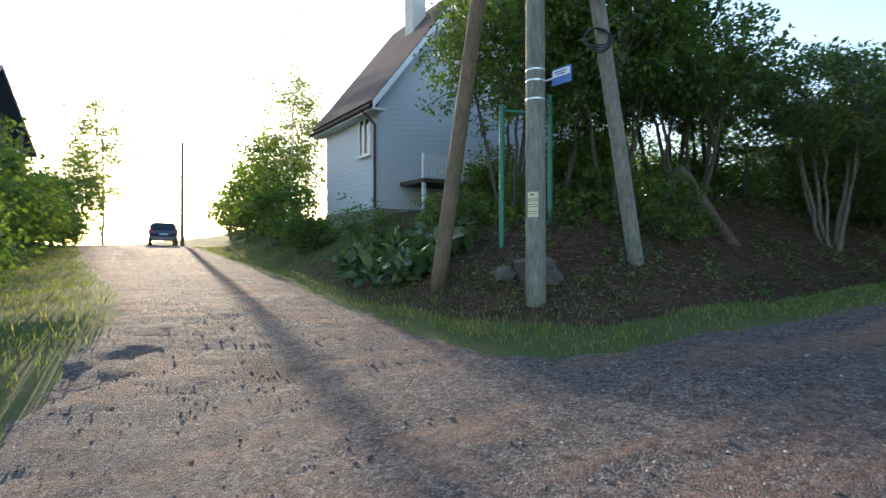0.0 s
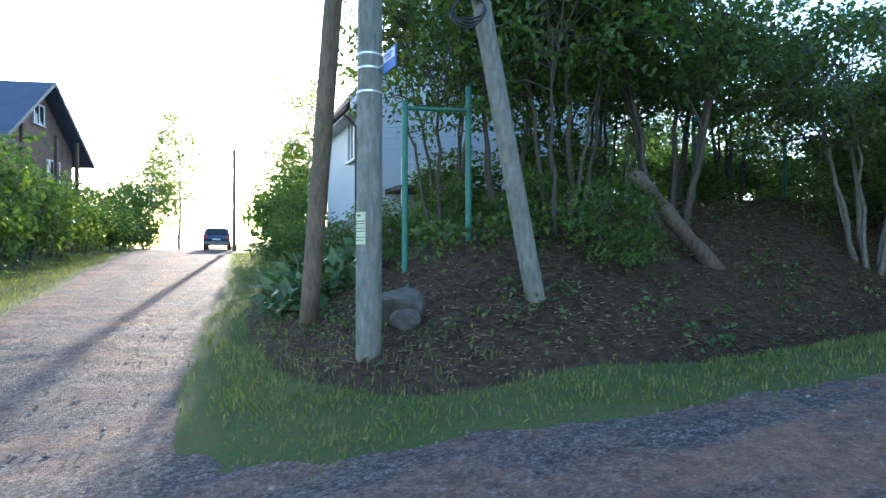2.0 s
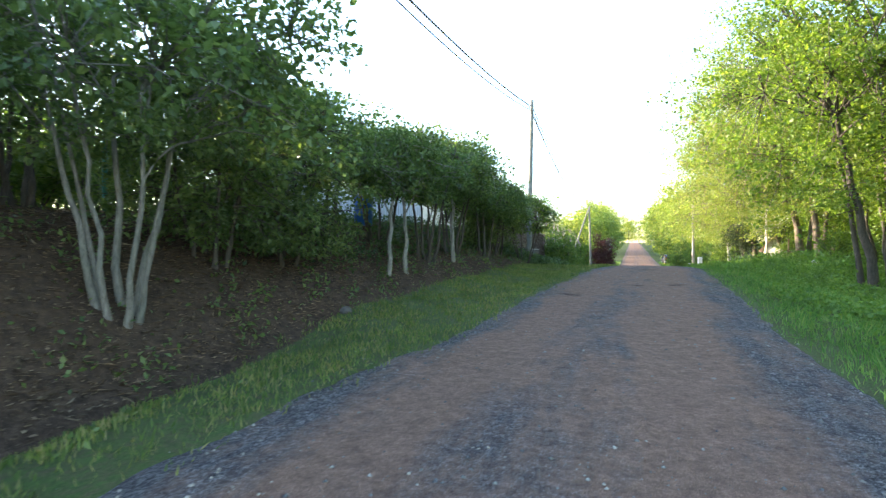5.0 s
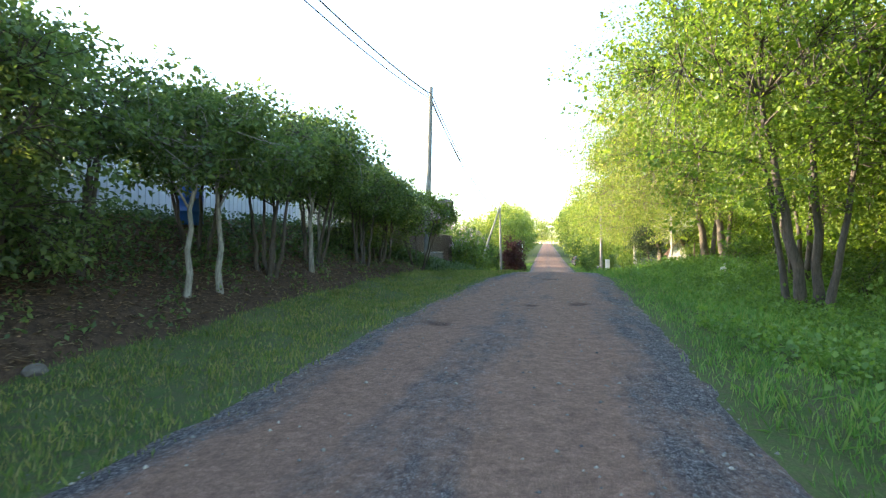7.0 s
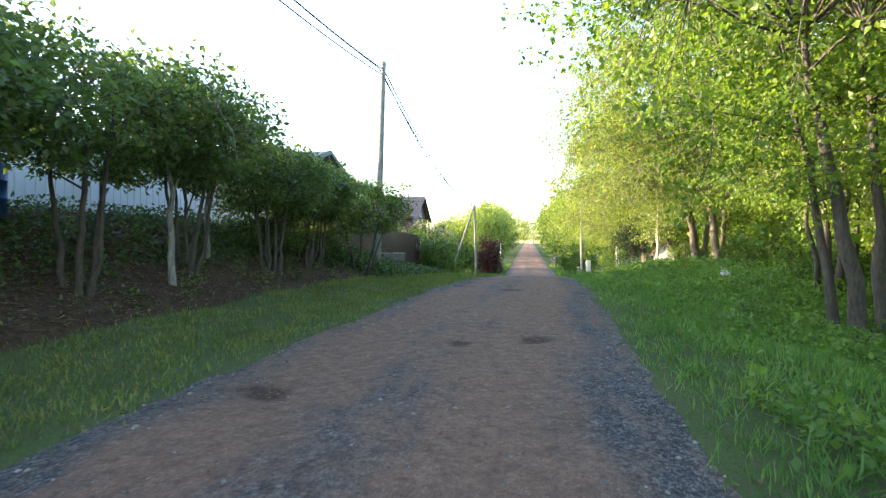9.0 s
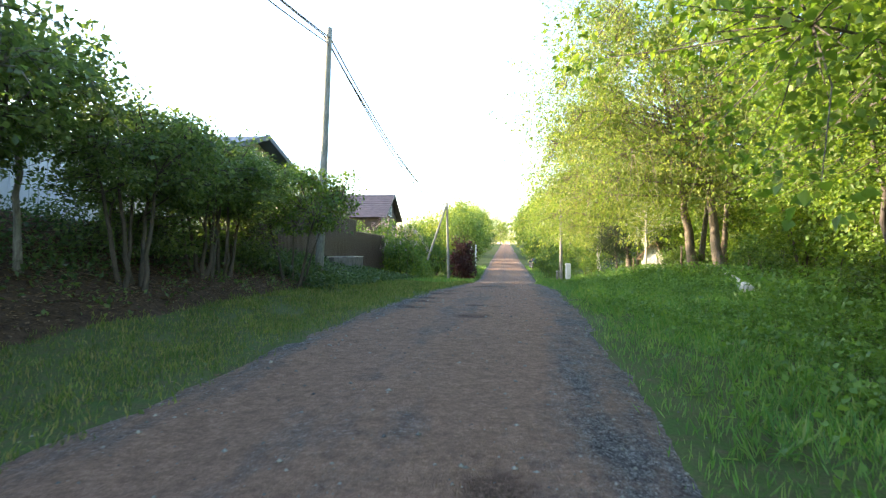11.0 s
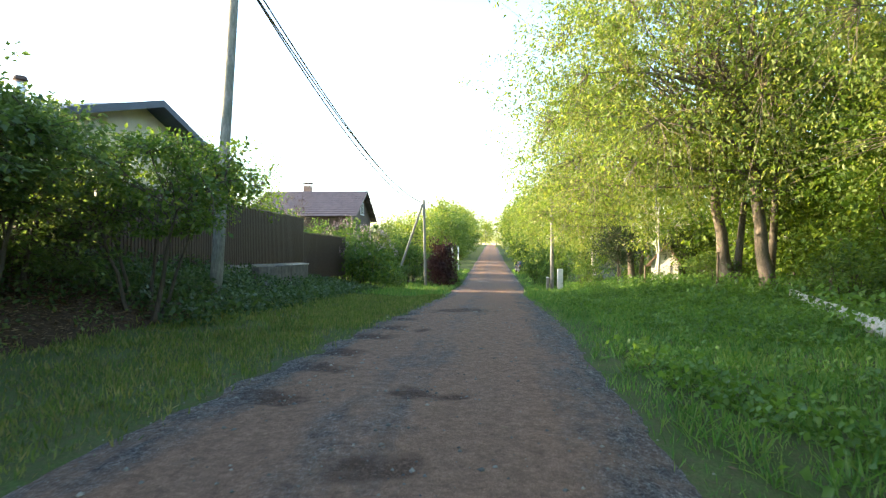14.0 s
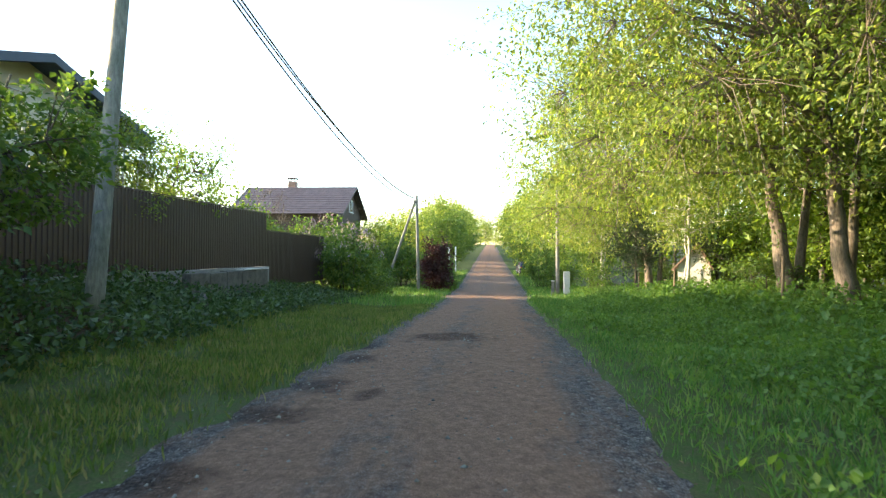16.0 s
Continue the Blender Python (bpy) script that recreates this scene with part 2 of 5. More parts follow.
GALV = plain("galvanised_strap", (0.5, 0.51, 0.52), (0.68, 0.69, 0.7), 20.0, 0.35, 0.9, 0.05)
RUBBER = plain("black_rubber", (0.012, 0.012, 0.013), (0.022, 0.022, 0.023), 20.0, 0.55)
GLASS_DARK = plain("window_glass", (0.02, 0.025, 0.03), (0.03, 0.035, 0.04), 1.0, 0.06, 0.0, 0.0)
CAR_PAINT = plain("dark_blue_car_paint", (0.06, 0.075, 0.11), (0.07, 0.088, 0.125), 1.0, 0.22, 0.5, 0.0)
PAPER = plain("yellowed_paper", (0.6, 0.6, 0.38), (0.72, 0.7, 0.48), 9.0, 0.8)
INK = plain("dark_print", (0.1, 0.1, 0.08), (0.16, 0.16, 0.12), 9.0, 0.8)
RED_LENS = plain("red_lens", (0.35, 0.02, 0.02), (0.42, 0.03, 0.03), 9.0, 0.2)
PALE_SHEET = plain("pale_sheet_cladding", (0.56, 0.57, 0.56), (0.68, 0.69, 0.68), 1.0, 0.5, relief=0.05)
WHITE_BLOCK = plain("whitewashed_block", (0.62, 0.58, 0.52), (0.76, 0.72, 0.66), 3.0, 0.85)
RUST_ROOF = plain("rusty_brown_sheet", (0.2, 0.12, 0.08), (0.33, 0.22, 0.15), 4.0, 0.8)


# ---- mesh helpers ----
def place(name, me, material, parent=None, label=""):
    me.materials.append(material)
    ob = new(name, me)
    if parent is not None:
        ob.parent = parent
    if label:
        ob["label"] = label
    return ob


def part(name, bm, material, parent=None, label="", smooth=False):
    me = bpy.data.meshes.new(name)
    bmesh.ops.recalc_face_normals(bm, faces=bm.faces)
    bm.to_mesh(me)
    bm.free()
    if smooth:
        me.shade_smooth()
    return place(name, me, material, parent, label)


def arrays(name, verts, faces, smooth=False):
    """A mesh from a vertex array and an array of faces, all triangles or all quads."""
    verts, faces = np.asarray(verts, np.float32), np.asarray(faces, np.int32)
    me = bpy.data.meshes.new(name)
    me.vertices.add(len(verts))
    me.vertices.foreach_set("co", verts.ravel())
    me.loops.add(faces.size)
    me.loops.foreach_set("vertex_index", faces.ravel())
    me.polygons.add(len(faces))
    k = faces.shape[1]
    me.polygons.foreach_set("loop_start", np.arange(len(faces), dtype=np.int32) * k)
    me.update(calc_edges=True)
    if smooth:
        me.shade_smooth()
    return me


def box_into(bm, x0, x1, y0, y1, z0, z1, bevel=0.0, m=None):
    r = bmesh.ops.create_cube(bm, size=1.0)
    t = Matrix.Translation(((x0 + x1) / 2, (y0 + y1) / 2, (z0 + z1) / 2)) @ Matrix.Diagonal((x1 - x0, y1 - y0, z1 - z0, 1))
    bmesh.ops.transform(bm, matrix=(m @ t) if m else t, verts=r["verts"])
    if bevel:
        bmesh.ops.bevel(bm, geom=list({e for v in r["verts"] for e in v.link_edges}), offset=bevel, segments=1, affect="EDGES")


def box(name, x0, x1, y0, y1, z0, z1, material, parent=None, bevel=0.01, label="", m=None):
    bm = bmesh.new()
    box_into(bm, x0, x1, y0, y1, z0, z1, bevel, m)
    return part(name, bm, material, parent, label)


def tubes(lines, sides=6):
    """Tapered tubes as arrays: lines are lists of (point, radius)."""
    vs, fs, base = [], [], 0
    ring = np.arange(sides) * 2 * np.pi / sides
    for pts, rad in lines:
        pts, rad = np.asarray(pts, float), np.asarray(rad, float)
        tan = np.gradient(pts, axis=0)
        tan /= np.linalg.norm(tan, axis=1)[:, None] + 1e-9
        ref = np.where(np.abs(tan[:, 2:3]) > 0.8, [[1.0, 0, 0]], [[0, 0, 1.0]])
        a = np.cross(tan, ref)
        a /= np.linalg.norm(a, axis=1)[:, None] + 1e-9
        b = np.cross(tan, a)
        n = len(pts)
        v = pts[:, None] + rad[:, None, None] * (np.cos(ring)[None, :, None] * a[:, None] + np.sin(ring)[None, :, None] * b[:, None])
        vs.append(v.reshape(-1, 3))
        i = np.arange(n - 1)[:, None] * sides
        j = np.arange(sides)[None]
        k = (j + 1) % sides
        fs.append((np.stack([i + j, i + k, i + sides + k, i + sides + j], -1).reshape(-1, 4)) + base)
        base += n * sides
    return np.concatenate(vs), np.concatenate(fs)


def unit(v):
    return v / (np.linalg.norm(v, axis=-1, keepdims=True) + 1e-9)


def leaf_arrays(rng, pts, size, wide=0.55, droop=0.3, out=None, fold=0.18):
    """A folded, pointed blade at each point."""
    n = len(pts)
    d = rng.normal(size=(n, 3))
    if out is not None:
        d += out * 1.2
    d[:, 2] -= droop
    d = unit(d)
    up = rng.normal(size=(n, 3)) * 0.6 + [0, 0, 1.0]
    side = unit(np.cross(d, up))
    nrm = np.cross(side, d)
    ln = (size * rng.uniform(0.6, 1.3, n))[:, None]
    w = ln * wide * 0.5
    v = np.stack([pts, pts + d * ln * 0.42 + side * w + nrm * ln * fold, pts + d * ln, pts + d * ln * 0.42 - side * w + nrm * ln * fold], 1).reshape(-1, 3)
    i = np.arange(n)[:, None] * 4
    f = np.concatenate([i + [[0, 1, 2]], i + [[0, 2, 3]]], 1).reshape(-1, 3)
    return v, f


# ---- lie of the land ----
def table(v, xs, zs):
    return np.interp(v, xs, zs)


def step01(a, b, v):
    t = np.clip((v - a) / (b - a), 0, 1)
    return t * t * (3 - 2 * t)


def soft_min(a, b, k):
    h = np.clip(0.5 + 0.5 * (b - a) / k, 0, 1)
    return b * (1 - h) + a * h - k * h * (1 - h)


def wobble(x, y):
    """Smooth unevenness, about -1 to 1."""
    return (np.sin(x * 1.7 + 1.3 * np.sin(y * 0.9)) + np.sin(y * 2.1 + 1.7 * np.sin(x * 1.1 + 2)) + np.sin(x * 4.3 + y * 3.1)) / 3


def road_z(y):
    return table(y, [-60, -15, -5, 0, 4.2, 8.6, 13.3, 16.2, 22, 26, 30, 36, 45, 55, 65, 75, 80, 90, 130, 205, 300, 700], [-1.2, -0.8, -0.35, 0, 0.46, 0.81, 1.03, 1.12, 1.40, 1.54, 1.63, 1.6, 1.3, 0.8, 0.35, 0.05, 0.05, 0.45, 2.3, 5.3, 8, 12])


def lane_z(x):
    return table(x, [-500, -120, -60, -45, -30, -15, -8, -4], [-2, 0.6, 1.5, 1.62, 1.35, 0.75, 0.5, 0.38])


def bank_depth(x, y):
    foot_x = table(y, [4, 7, 13, 16, 24, 30, 40, 48, 60, 75, 90], [-4.5, -4.0, -4.1, -4.4, -4.42, -4.35, -4.5, -5.0, -5.5, -6, -9])
    foot_y = table(x, [-60, -45, -15, -8, -5], [8.2, 6.6, 4.6, 4.0, 4.3])
    return soft_min(foot_x - x, y - foot_y, 1.6)


def land(x, y):
    w = step01(-3, -9, x) * (1 - step01(5, 14, y))
    base = road_z(y) * (1 - w) + lane_z(x) * w
    d = bank_depth(x, y)
    rise = table(d, [0, 0.25, 0.6, 1.2, 1.75, 2.6, 3.4, 5], [0, 0.14, 0.32, 0.56, 0.8, 1.3, 1.65, 1.85])
    ditch = 0.34 * np.exp(-((d - 0.5) / 0.9) ** 2) * step01(6.5, 9.5, y) * (1 - step01(13, 18, y)) * step01(-9, -7, x)
    dell = 0.3 * step01(3, 6, x) * step01(10, 17, y) * (1 - step01(27, 33, y))
    shoulder = table(y, [30, 38, 46, 53, 62], [0, 0.2, 0.5, 0.45, 0.15]) * step01(4.5, 9, x)
    tall = table(y, [4, 30, 36, 42, 50, 60, 80, 120], [1, 1, 0.85, 0.75, 0.6, 0.35, 0.2, 0.1])
    south = step01(-1.4, -6, y) * step01(-5, -9, x) * 0.9
    rough = step01(0.05, 0.8, road_gap(x, y))
    return base + rise * tall - ditch - dell + shoulder + south + wobble(x * 0.6, y * 0.6) * (0.02 + 0.05 * rough) - 0.06 * step01(0.2, 1.4, road_gap(x, y)) * (1 - step01(1.6, 3.5, road_gap(x, y)))


EDGE_Y = [-60, 0, 5, 7.6, 12, 16, 20, 25, 30, 36, 40, 45, 55, 65, 72, 80, 110, 200, 700]
EDGE_L = [-3.2, -3.2, -3.2, -2.6, -2.45, -2.0, -1.85, -1.45, -1.2, -0.85, -0.75, -0.7, -0.9, -1.3, -1.6, -1.6, -1.4, -1.0, -0.9]
EDGE_R = [3.4, 3.3, 2.8, 2.3, 2.1, 2.1, 2.3, 2.45, 2.65, 2.8, 2.85, 2.9, 3.2, 3.7, 4.2, 4.3, 3.8, 3.3, 3.0]


def road_gap(x, y):
    """Distance from the road's edge, negative on the road."""
    wav = 0.05 * wobble(x * 2.3, y * 2.3) + 0.06 * wobble(x * 0.7, y * 0.6)
    main = np.maximum(table(y, EDGE_Y, EDGE_L) - x, x - table(y, EDGE_Y, EDGE_R))
    low, high = table(x, [-60, -42, -20, -11, -8, -5, 0], [-0.7, -0.5, -0.1, 0.35, 0.2, -0.5, -0.9]), table(x, [-60, -45, -15, -8, -3], [7, 5.6, 4.0, 3.35, 3.2])
    lane = np.maximum(np.maximum(low - y, y - high), x - 0.5)
    cross = np.maximum(np.abs(y - 63.5) - 1.5, np.abs(x - 1.0) - 8)
    return soft_min(soft_min(main, lane, 1.8), cross, 1.2) + wav


def height(x, y):
    return float(land(np.array([x]), np.array([y]))[0])


def float_attribute(me, name, values):
    me.attributes.new(name, "FLOAT", "POINT").data.foreach_set("value", np.asarray(values, np.float32).ravel())


def build_ground():
    xs = np.concatenate([[-900, -500, -300, -200, -140, -100, -80], np.arange(-65, -11, 0.9), np.arange(-11, 5, 0.2), np.arange(5, 9, 0.4), np.arange(9, 30, 0.8), [32, 36, 42, 50, 65, 90, 140, 250, 500, 900]])
    ys = np.concatenate([[-900, -400, -200, -100, -50, -30, -20, -14, -10], np.arange(-7, 52, 0.2), np.arange(52, 100, 0.7), np.arange(100, 220, 4), [240, 300, 400, 600, 1000, 2000]])
    X, Y = np.meshgrid(xs, ys)
    Z = land(X, Y) - 0.10 * step01(-0.12, -0.45, road_gap(X, Y))
    nx, ny = len(xs), len(ys)
    i = (np.arange(ny - 1)[:, None] * nx + np.arange(nx - 1)[None]).ravel()
    me = arrays("ground", np.stack([X, Y, Z], -1).reshape(-1, 3), np.stack([i, i + 1, i + nx + 1, i + nx], 1), True)
    d = bank_depth(X, Y)
    litter = step01(-0.12, 0.14, d) * (1 - step01(4.0, 6.0, d)) * (1 - step01(36, 42, Y)) * step01(-20, -9, X) + 0.5 * step01(8, 12, X) * step01(5, 15, Y) + 0.3 * step01(-1.6, -0.6, d) * (1 - step01(0.0, 0.4, d)) * (1 - step01(10, 18, Y)) * step01(-14, -9, X)
    float_attribute(me, "litter", litter)
    tagged(place("ground", me, GROUND), "grassy ground with a leaf-littered earth bank", "ground", kind="structure")


HOLLOWS = [(-0.5, 30.6, 0.42, 0.3), (-0.5, 31.95, 0.5, 0.32), (-0.58, 33.0, 0.4, 0.35), (-0.45, 34.4, 0.45, 0.3), (-0.4, 35.5, 0.35, 0.4), (-0.38, 37.3, 0.3, 0.5), (0.6, 39.8, 1.05, 0.75), (-0.5, 38.5, 0.3, 0.5), (0.24, 35.1, 0.2, 0.3), (0.73, 30.8, 0.3, 0.35), (1.07, 30.75, 0.18, 0.2), (0.74, 29.1, 0.28, 0.3), (0.3, 22.6, 0.28, 0.25), (1.2, 22.9, 0.25, 0.3), (-1.0, 20.5, 0.25, 0.3), (-5.0, 1.4, 0.6, 0.3)]


def holes(x, y):
    d = np.zeros_like(x)
    for hx, hy, rx, ry in HOLLOWS:
        d = np.maximum(d, np.exp(-(((x - hx) / rx) ** 2 + ((y - hy) / ry) ** 2) * (1 + 0.5 * wobble(x * 6, y * 6))))
    return d


def build_road():
    s = 0.14
    parts_v, parts_f, base = [], [], 0
    cells = [(-62, -14, -3.5, 9, 0.3), (-14, 9.5, -8, 52, s), (-8, 10, 52, 112, 0.3), (-4, 6, 112, 360, 1.0), (-4, 5, -40, -8, 0.5)]
    track, hollow = [], []
    for x0, x1, y0, y1, q in cells:
        xs, ys = np.linspace(x0, x1, int(round((x1 - x0) / q)) + 1), np.linspace(y0, y1, int(round((y1 - y0) / q)) + 1)
        X, Y = np.meshgrid(xs, ys)
        gap = road_gap(X, Y)
        off = np.interp(gap, [-1.7, -0.5, -0.1, 0.25], [0.035, 0.02, 0.0, -0.06])
        u = (X - table(Y, EDGE_Y, EDGE_L)) / (table(Y, EDGE_Y, EDGE_R) - table(Y, EDGE_Y, EDGE_L))
        ruts = (np.exp(-((u - 0.24) / 0.1) ** 2) + np.exp(-((u - 0.66) / 0.12) ** 2)) * step01(3, 9, Y)
        off = off - 0.022 * ruts + 0.008 * wobble(X * 2.7, Y * 1.9) + (0.012 - 0.007 * step01(6, 12, Y)) * wobble(X * 5.5, Y * 4.1) + 0.0025 * wobble(X * 9.7 + 2, Y * 8.3)
        dip = holes(X, Y)
        hollow.append(dip.ravel())
        Z = land(X, Y) + off - 0.035 * dip
        n = len(xs)
        i = (np.arange(len(ys) - 1)[:, None] * n + np.arange(n - 1)[None]).ravel()
        f = np.stack([i, i + 1, i + n + 1, i + n], 1)
        keep = (gap.ravel()[f] < 0.12).any(1)
        parts_v.append(np.stack([X, Y, Z], -1).reshape(-1, 3))
        parts_f.append(f[keep] + base)
        base += X.size
        lane_ruts = np.exp(-((Y - 0.6) / 0.5) ** 2) + np.exp(-((Y - 2.4) / 0.5) ** 2)
        track.append(np.clip(0.17 + 0.78 * ruts + (0.3 + 0.14 * step01(18, 28, Y)) * step01(7, 15, Y) * step01(-0.15, 1.0, -gap) - 0.14 * np.exp(-((u - 0.87) / 0.07) ** 2) * step01(8, 14, Y) * (1 - step01(28, 34, Y)) + 0.25 * lane_ruts * step01(-3, -7, X), 0, 1.2).ravel())
    v, f, tr = np.concatenate(parts_v), np.concatenate(parts_f), np.concatenate(track)
    used = np.unique(f)
    remap = np.zeros(len(v), int)
    remap[used] = np.arange(len(used))
    me = arrays("road", v[used], remap[f], True)
    float_attribute(me, "track", tr[used])
    float_attribute(me, "hollow", np.concatenate(hollow)[used])
    tagged(place("road", me, ROAD), "packed grey gravel road with brown wheel tracks", "road", kind="structure")


build_ground()
build_road()


# ---- trees ----
def grow(rng, stems, crown, limbs, twigs, leaves, size, flat=False, wide=0.55, droop=0.3, spread=0.22, bare=0.25, fine=True):
    """Arrays of one tree. stems: (foot xy, head xyz, radius). crown: centre and half-axes. Returns wood and leaf arrays."""
    c, r = np.array(crown[:3]), np.array(crown[3:])
    lines, nodes = [], []
    for (fx, fy), head, rad in stems:
        t = np.linspace(0, 1, 9)[:, None]
        foot = np.array([fx, fy, -0.25])
        p = foot + (np.array(head) - foot) * t
        p[1:-1] += rng.normal(scale=0.022, size=(7, 3)) * np.linalg.norm(np.array(head) - foot) * 0.35
        w = rad * (1.0 - 0.62 * t[:, 0])
        w[0] *= 1.5
        w[1] *= 1.12
        lines.append((p, w))
        nodes += [(q, ww) for q, ww in zip(p[4:], w[4:])]
    tips = []
    for k in range(limbs):
        v = unit(rng.normal(size=3))
        tips.append(c + v * r * rng.uniform(0.35, 0.8))
    start = np.array([q for q, _ in nodes])
    for tip in tips:
        low = start[:, 2] < tip[2] + 0.2
        cand = np.where(low)[0] if low.any() else np.arange(len(start))
        j = cand[np.argmin(np.linalg.norm(start[cand] - tip, axis=1) + rng.uniform(0, 0.8, len(cand)))]
        a, wa = nodes[j]
        mid = (a + tip) / 2 + rng.normal(scale=0.12, size=3) * np.linalg.norm(tip - a) + [0, 0, 0.08]
        t = np.linspace(0, 1, 6)[:, None]
        p = (1 - t) ** 2 * a + 2 * t * (1 - t) * mid + t ** 2 * tip
        w = np.linspace(wa * 0.55, 0.012, 6)
        lines.append((p, w))
        nodes += [(q, ww) for q, ww in zip(p[1:], w[1:])]
    wood = tubes(lines, 7)
    pos = np.array([q for q, _ in nodes])
    v = unit(rng.normal(size=(twigs, 3)))
    ends = v * rng.uniform(bare, 1.0, (twigs, 1)) ** 0.45
    lump = 1 + 0.19 * np.sin(ends[:, 0:1] * 5.1 + ends[:, 2:3] * 4.0 + 1.0) + 0.16 * np.sin(ends[:, 1:2] * 6.3 + ends[:, 2:3] * 3.1)
    ends = ends * lump
    if flat:
        ends[:, 2] = np.clip(ends[:, 2], -0.75, 0.55 + 0.12 * rng.random(twigs))
    ends = c + ends * r
    tw, lp, lo = [], [], []
    for e in ends:
        j = np.argmin(np.linalg.norm(pos - e, axis=1))
        t = np.linspace(0, 1, 3)[:, None]
        mid = (pos[j] + e) / 2 + rng.normal(scale=0.1, size=3) + [0, 0, 0.1]
        p = (1 - t) ** 2 * pos[j] + 2 * t * (1 - t) * mid + t ** 2 * e
        tw.append((p, np.linspace(0.014, 0.004, 3)))
        back = np.where(rng.random((leaves, 1)) < 0.25, rng.uniform(0.2, 1.0, (leaves, 1)), 0.0)
        tuft = np.clip(rng.normal(size=(leaves, 3)), -1.5, 1.5) * spread * [1, 1, 0.6]
        lp.append(p[2] + (p[0] - p[2]) * back + tuft)
        lo.append(unit(tuft) + unit((p[2] - p[0])[None]) * 0.5)
    if fine:
        tv, tf = tubes(tw, 3)
        wood = (np.concatenate([wood[0], tv]), np.concatenate([wood[1], tf + len(wood[0])]))
    lp = np.concatenate(lp)
    foliage = leaf_arrays(rng, lp, size, wide, droop, unit(np.concatenate(lo)))
    return wood, foliage


def tree(name, seed, wood_mat, leaf_mat, label, category, **kw):
    rng = np.random.default_rng(seed)
    wood, leaf = grow(rng, **kw)
    top = new(name)
    place("trunk", arrays("trunk", *wood, True), wood_mat, top)
    place("crown", arrays("crown", *leaf), leaf_mat, top)
    return tagged(top, label, category)


def put(ob, x, y, turn=0.0, size=1.0, tall=1.0, z=None, lean=0.0):
    m = pose(x, y, height(x, y) - 0.03 if z is None else z, 0, lean, turn) @ Matrix.Diagonal((size, size, size * tall, 1))
    ob.matrix_basis = m
    return ob


def again(ob, x, y, turn=0.0, size=1.0, tall=1.0, z=None, lean=0.0):
    keep = ob.matrix_basis.copy()
    ob.matrix_basis = Matrix()
    o = copy_thing(ob, Matrix())
    ob.matrix_basis = keep
    return put(o, x, y, turn, size, tall, z, lean)


def stems(rng, n, spread, head, rad, lean=0.35):
    out = []
    for k in range(n):
        a = 2 * math.pi * (k + rng.random() * 0.6) / n
        out.append(((spread * math.cos(a), spread * math.sin(a)), (lean * math.cos(a) + rng.normal() * 0.12, lean * math.sin(a) + rng.normal() * 0.12, head * rng.uniform(0.85, 1.1)), rad * rng.uniform(0.75, 1.2)))
    return out


RNG = np.random.default_rng(5)
HEDGE_LABEL = "clipped many-stemmed hedge tree with grey bark on a bank"
LEAFY = dict(flat=True, size=0.105, wide=0.6, spread=0.14)
DARK_LABEL = HEDGE_LABEL.replace("grey", "dark")
hedge = [
    tree("hedge_tree", 11, BARK_GREY, LEAF_HEDGE, HEDGE_LABEL, "tree", stems=stems(RNG, 7, 0.16, 2.7, 0.05, 0.75), crown=(0.1, 0, 3.0, 2.5, 2.5, 1.4), limbs=44, twigs=400, leaves=38, **LEAFY),
    tree("hedge_tree", 12, BARK_PALE, LEAF_HEDGE, "slim hedge tree with a single pale stem on a bank", "tree", stems=[((0, 0), (0.08, 0.1, 2.5), 0.062)], crown=(0, 0, 2.7, 1.4, 1.5, 1.1), limbs=20, twigs=135, leaves=36, **LEAFY),
    tree("hedge_tree", 13, BARK_DARK, LEAF_HEDGE, DARK_LABEL, "tree", stems=stems(RNG, 5, 0.16, 2.3, 0.05, 0.7), crown=(-0.1, 0.1, 2.6, 1.75, 1.65, 1.2), limbs=26, twigs=190, leaves=36, **LEAFY),
    tree("hedge_tree", 14, BARK_DARK, LEAF_HEDGE, "dense dark hedge tree leafy almost to the bank", "tree", stems=stems(RNG, 4, 0.2, 1.9, 0.05, 0.6), crown=(0, 0, 1.95, 1.6, 1.6, 2.15), limbs=22, twigs=330, leaves=32, **LEAFY),
    tree("garden_tree", 15, BARK_DARK, LEAF_BUSH, "thin airy garden tree on the corner bank", "tree", stems=stems(RNG, 3, 0.12, 2.3, 0.04, 0.5), crown=(0, 0, 2.8, 1.6, 1.6, 1.4), limbs=20, twigs=170, leaves=22, size=0.11, spread=0.15),
    tree("hedge_tree", 16, BARK_DARK, LEAF_BUSH, "spreading hedge tree with sunlit yellow-green leaves", "tree", stems=stems(RNG, 5, 0.2, 2.0, 0.05, 0.9), crown=(0.25, 0.2, 2.5, 1.75, 1.9, 1.2), limbs=30, twigs=210, leaves=34, **LEAFY),
]
ROW = [  # y, x, kind, turn, size, tallness
    (10.6, -6.9, 2, 40, 1.15, 1.1), (13.45, -5.4, 0, 10, 1.0, 1.0), (15.9, -6.3, 3, 200, 1.0, 1.0), (17.6, -6.1, 3, 90, 0.97, 1.0), (19.2, -6.3, 2, 10, 0.95, 1.05), (20.3, -5.15, 1, 0, 1.0, 1.0), (21.05, -4.98, 1, 120, 1.02, 1.0), (22.4, -6.4, 2, 30, 0.95, 1.0), (23.4, -5.35, 2, 130, 1.03, 1.0), (25.2, -5.15, 1, 220, 1.12, 1.0), (26.2, -5.55, 2, 150, 1.0, 1.02), (27.6, -6.0, 1, 250, 1.05, 0.98), (29.0, -5.15, 2, 280, 0.95, 0.97),
]
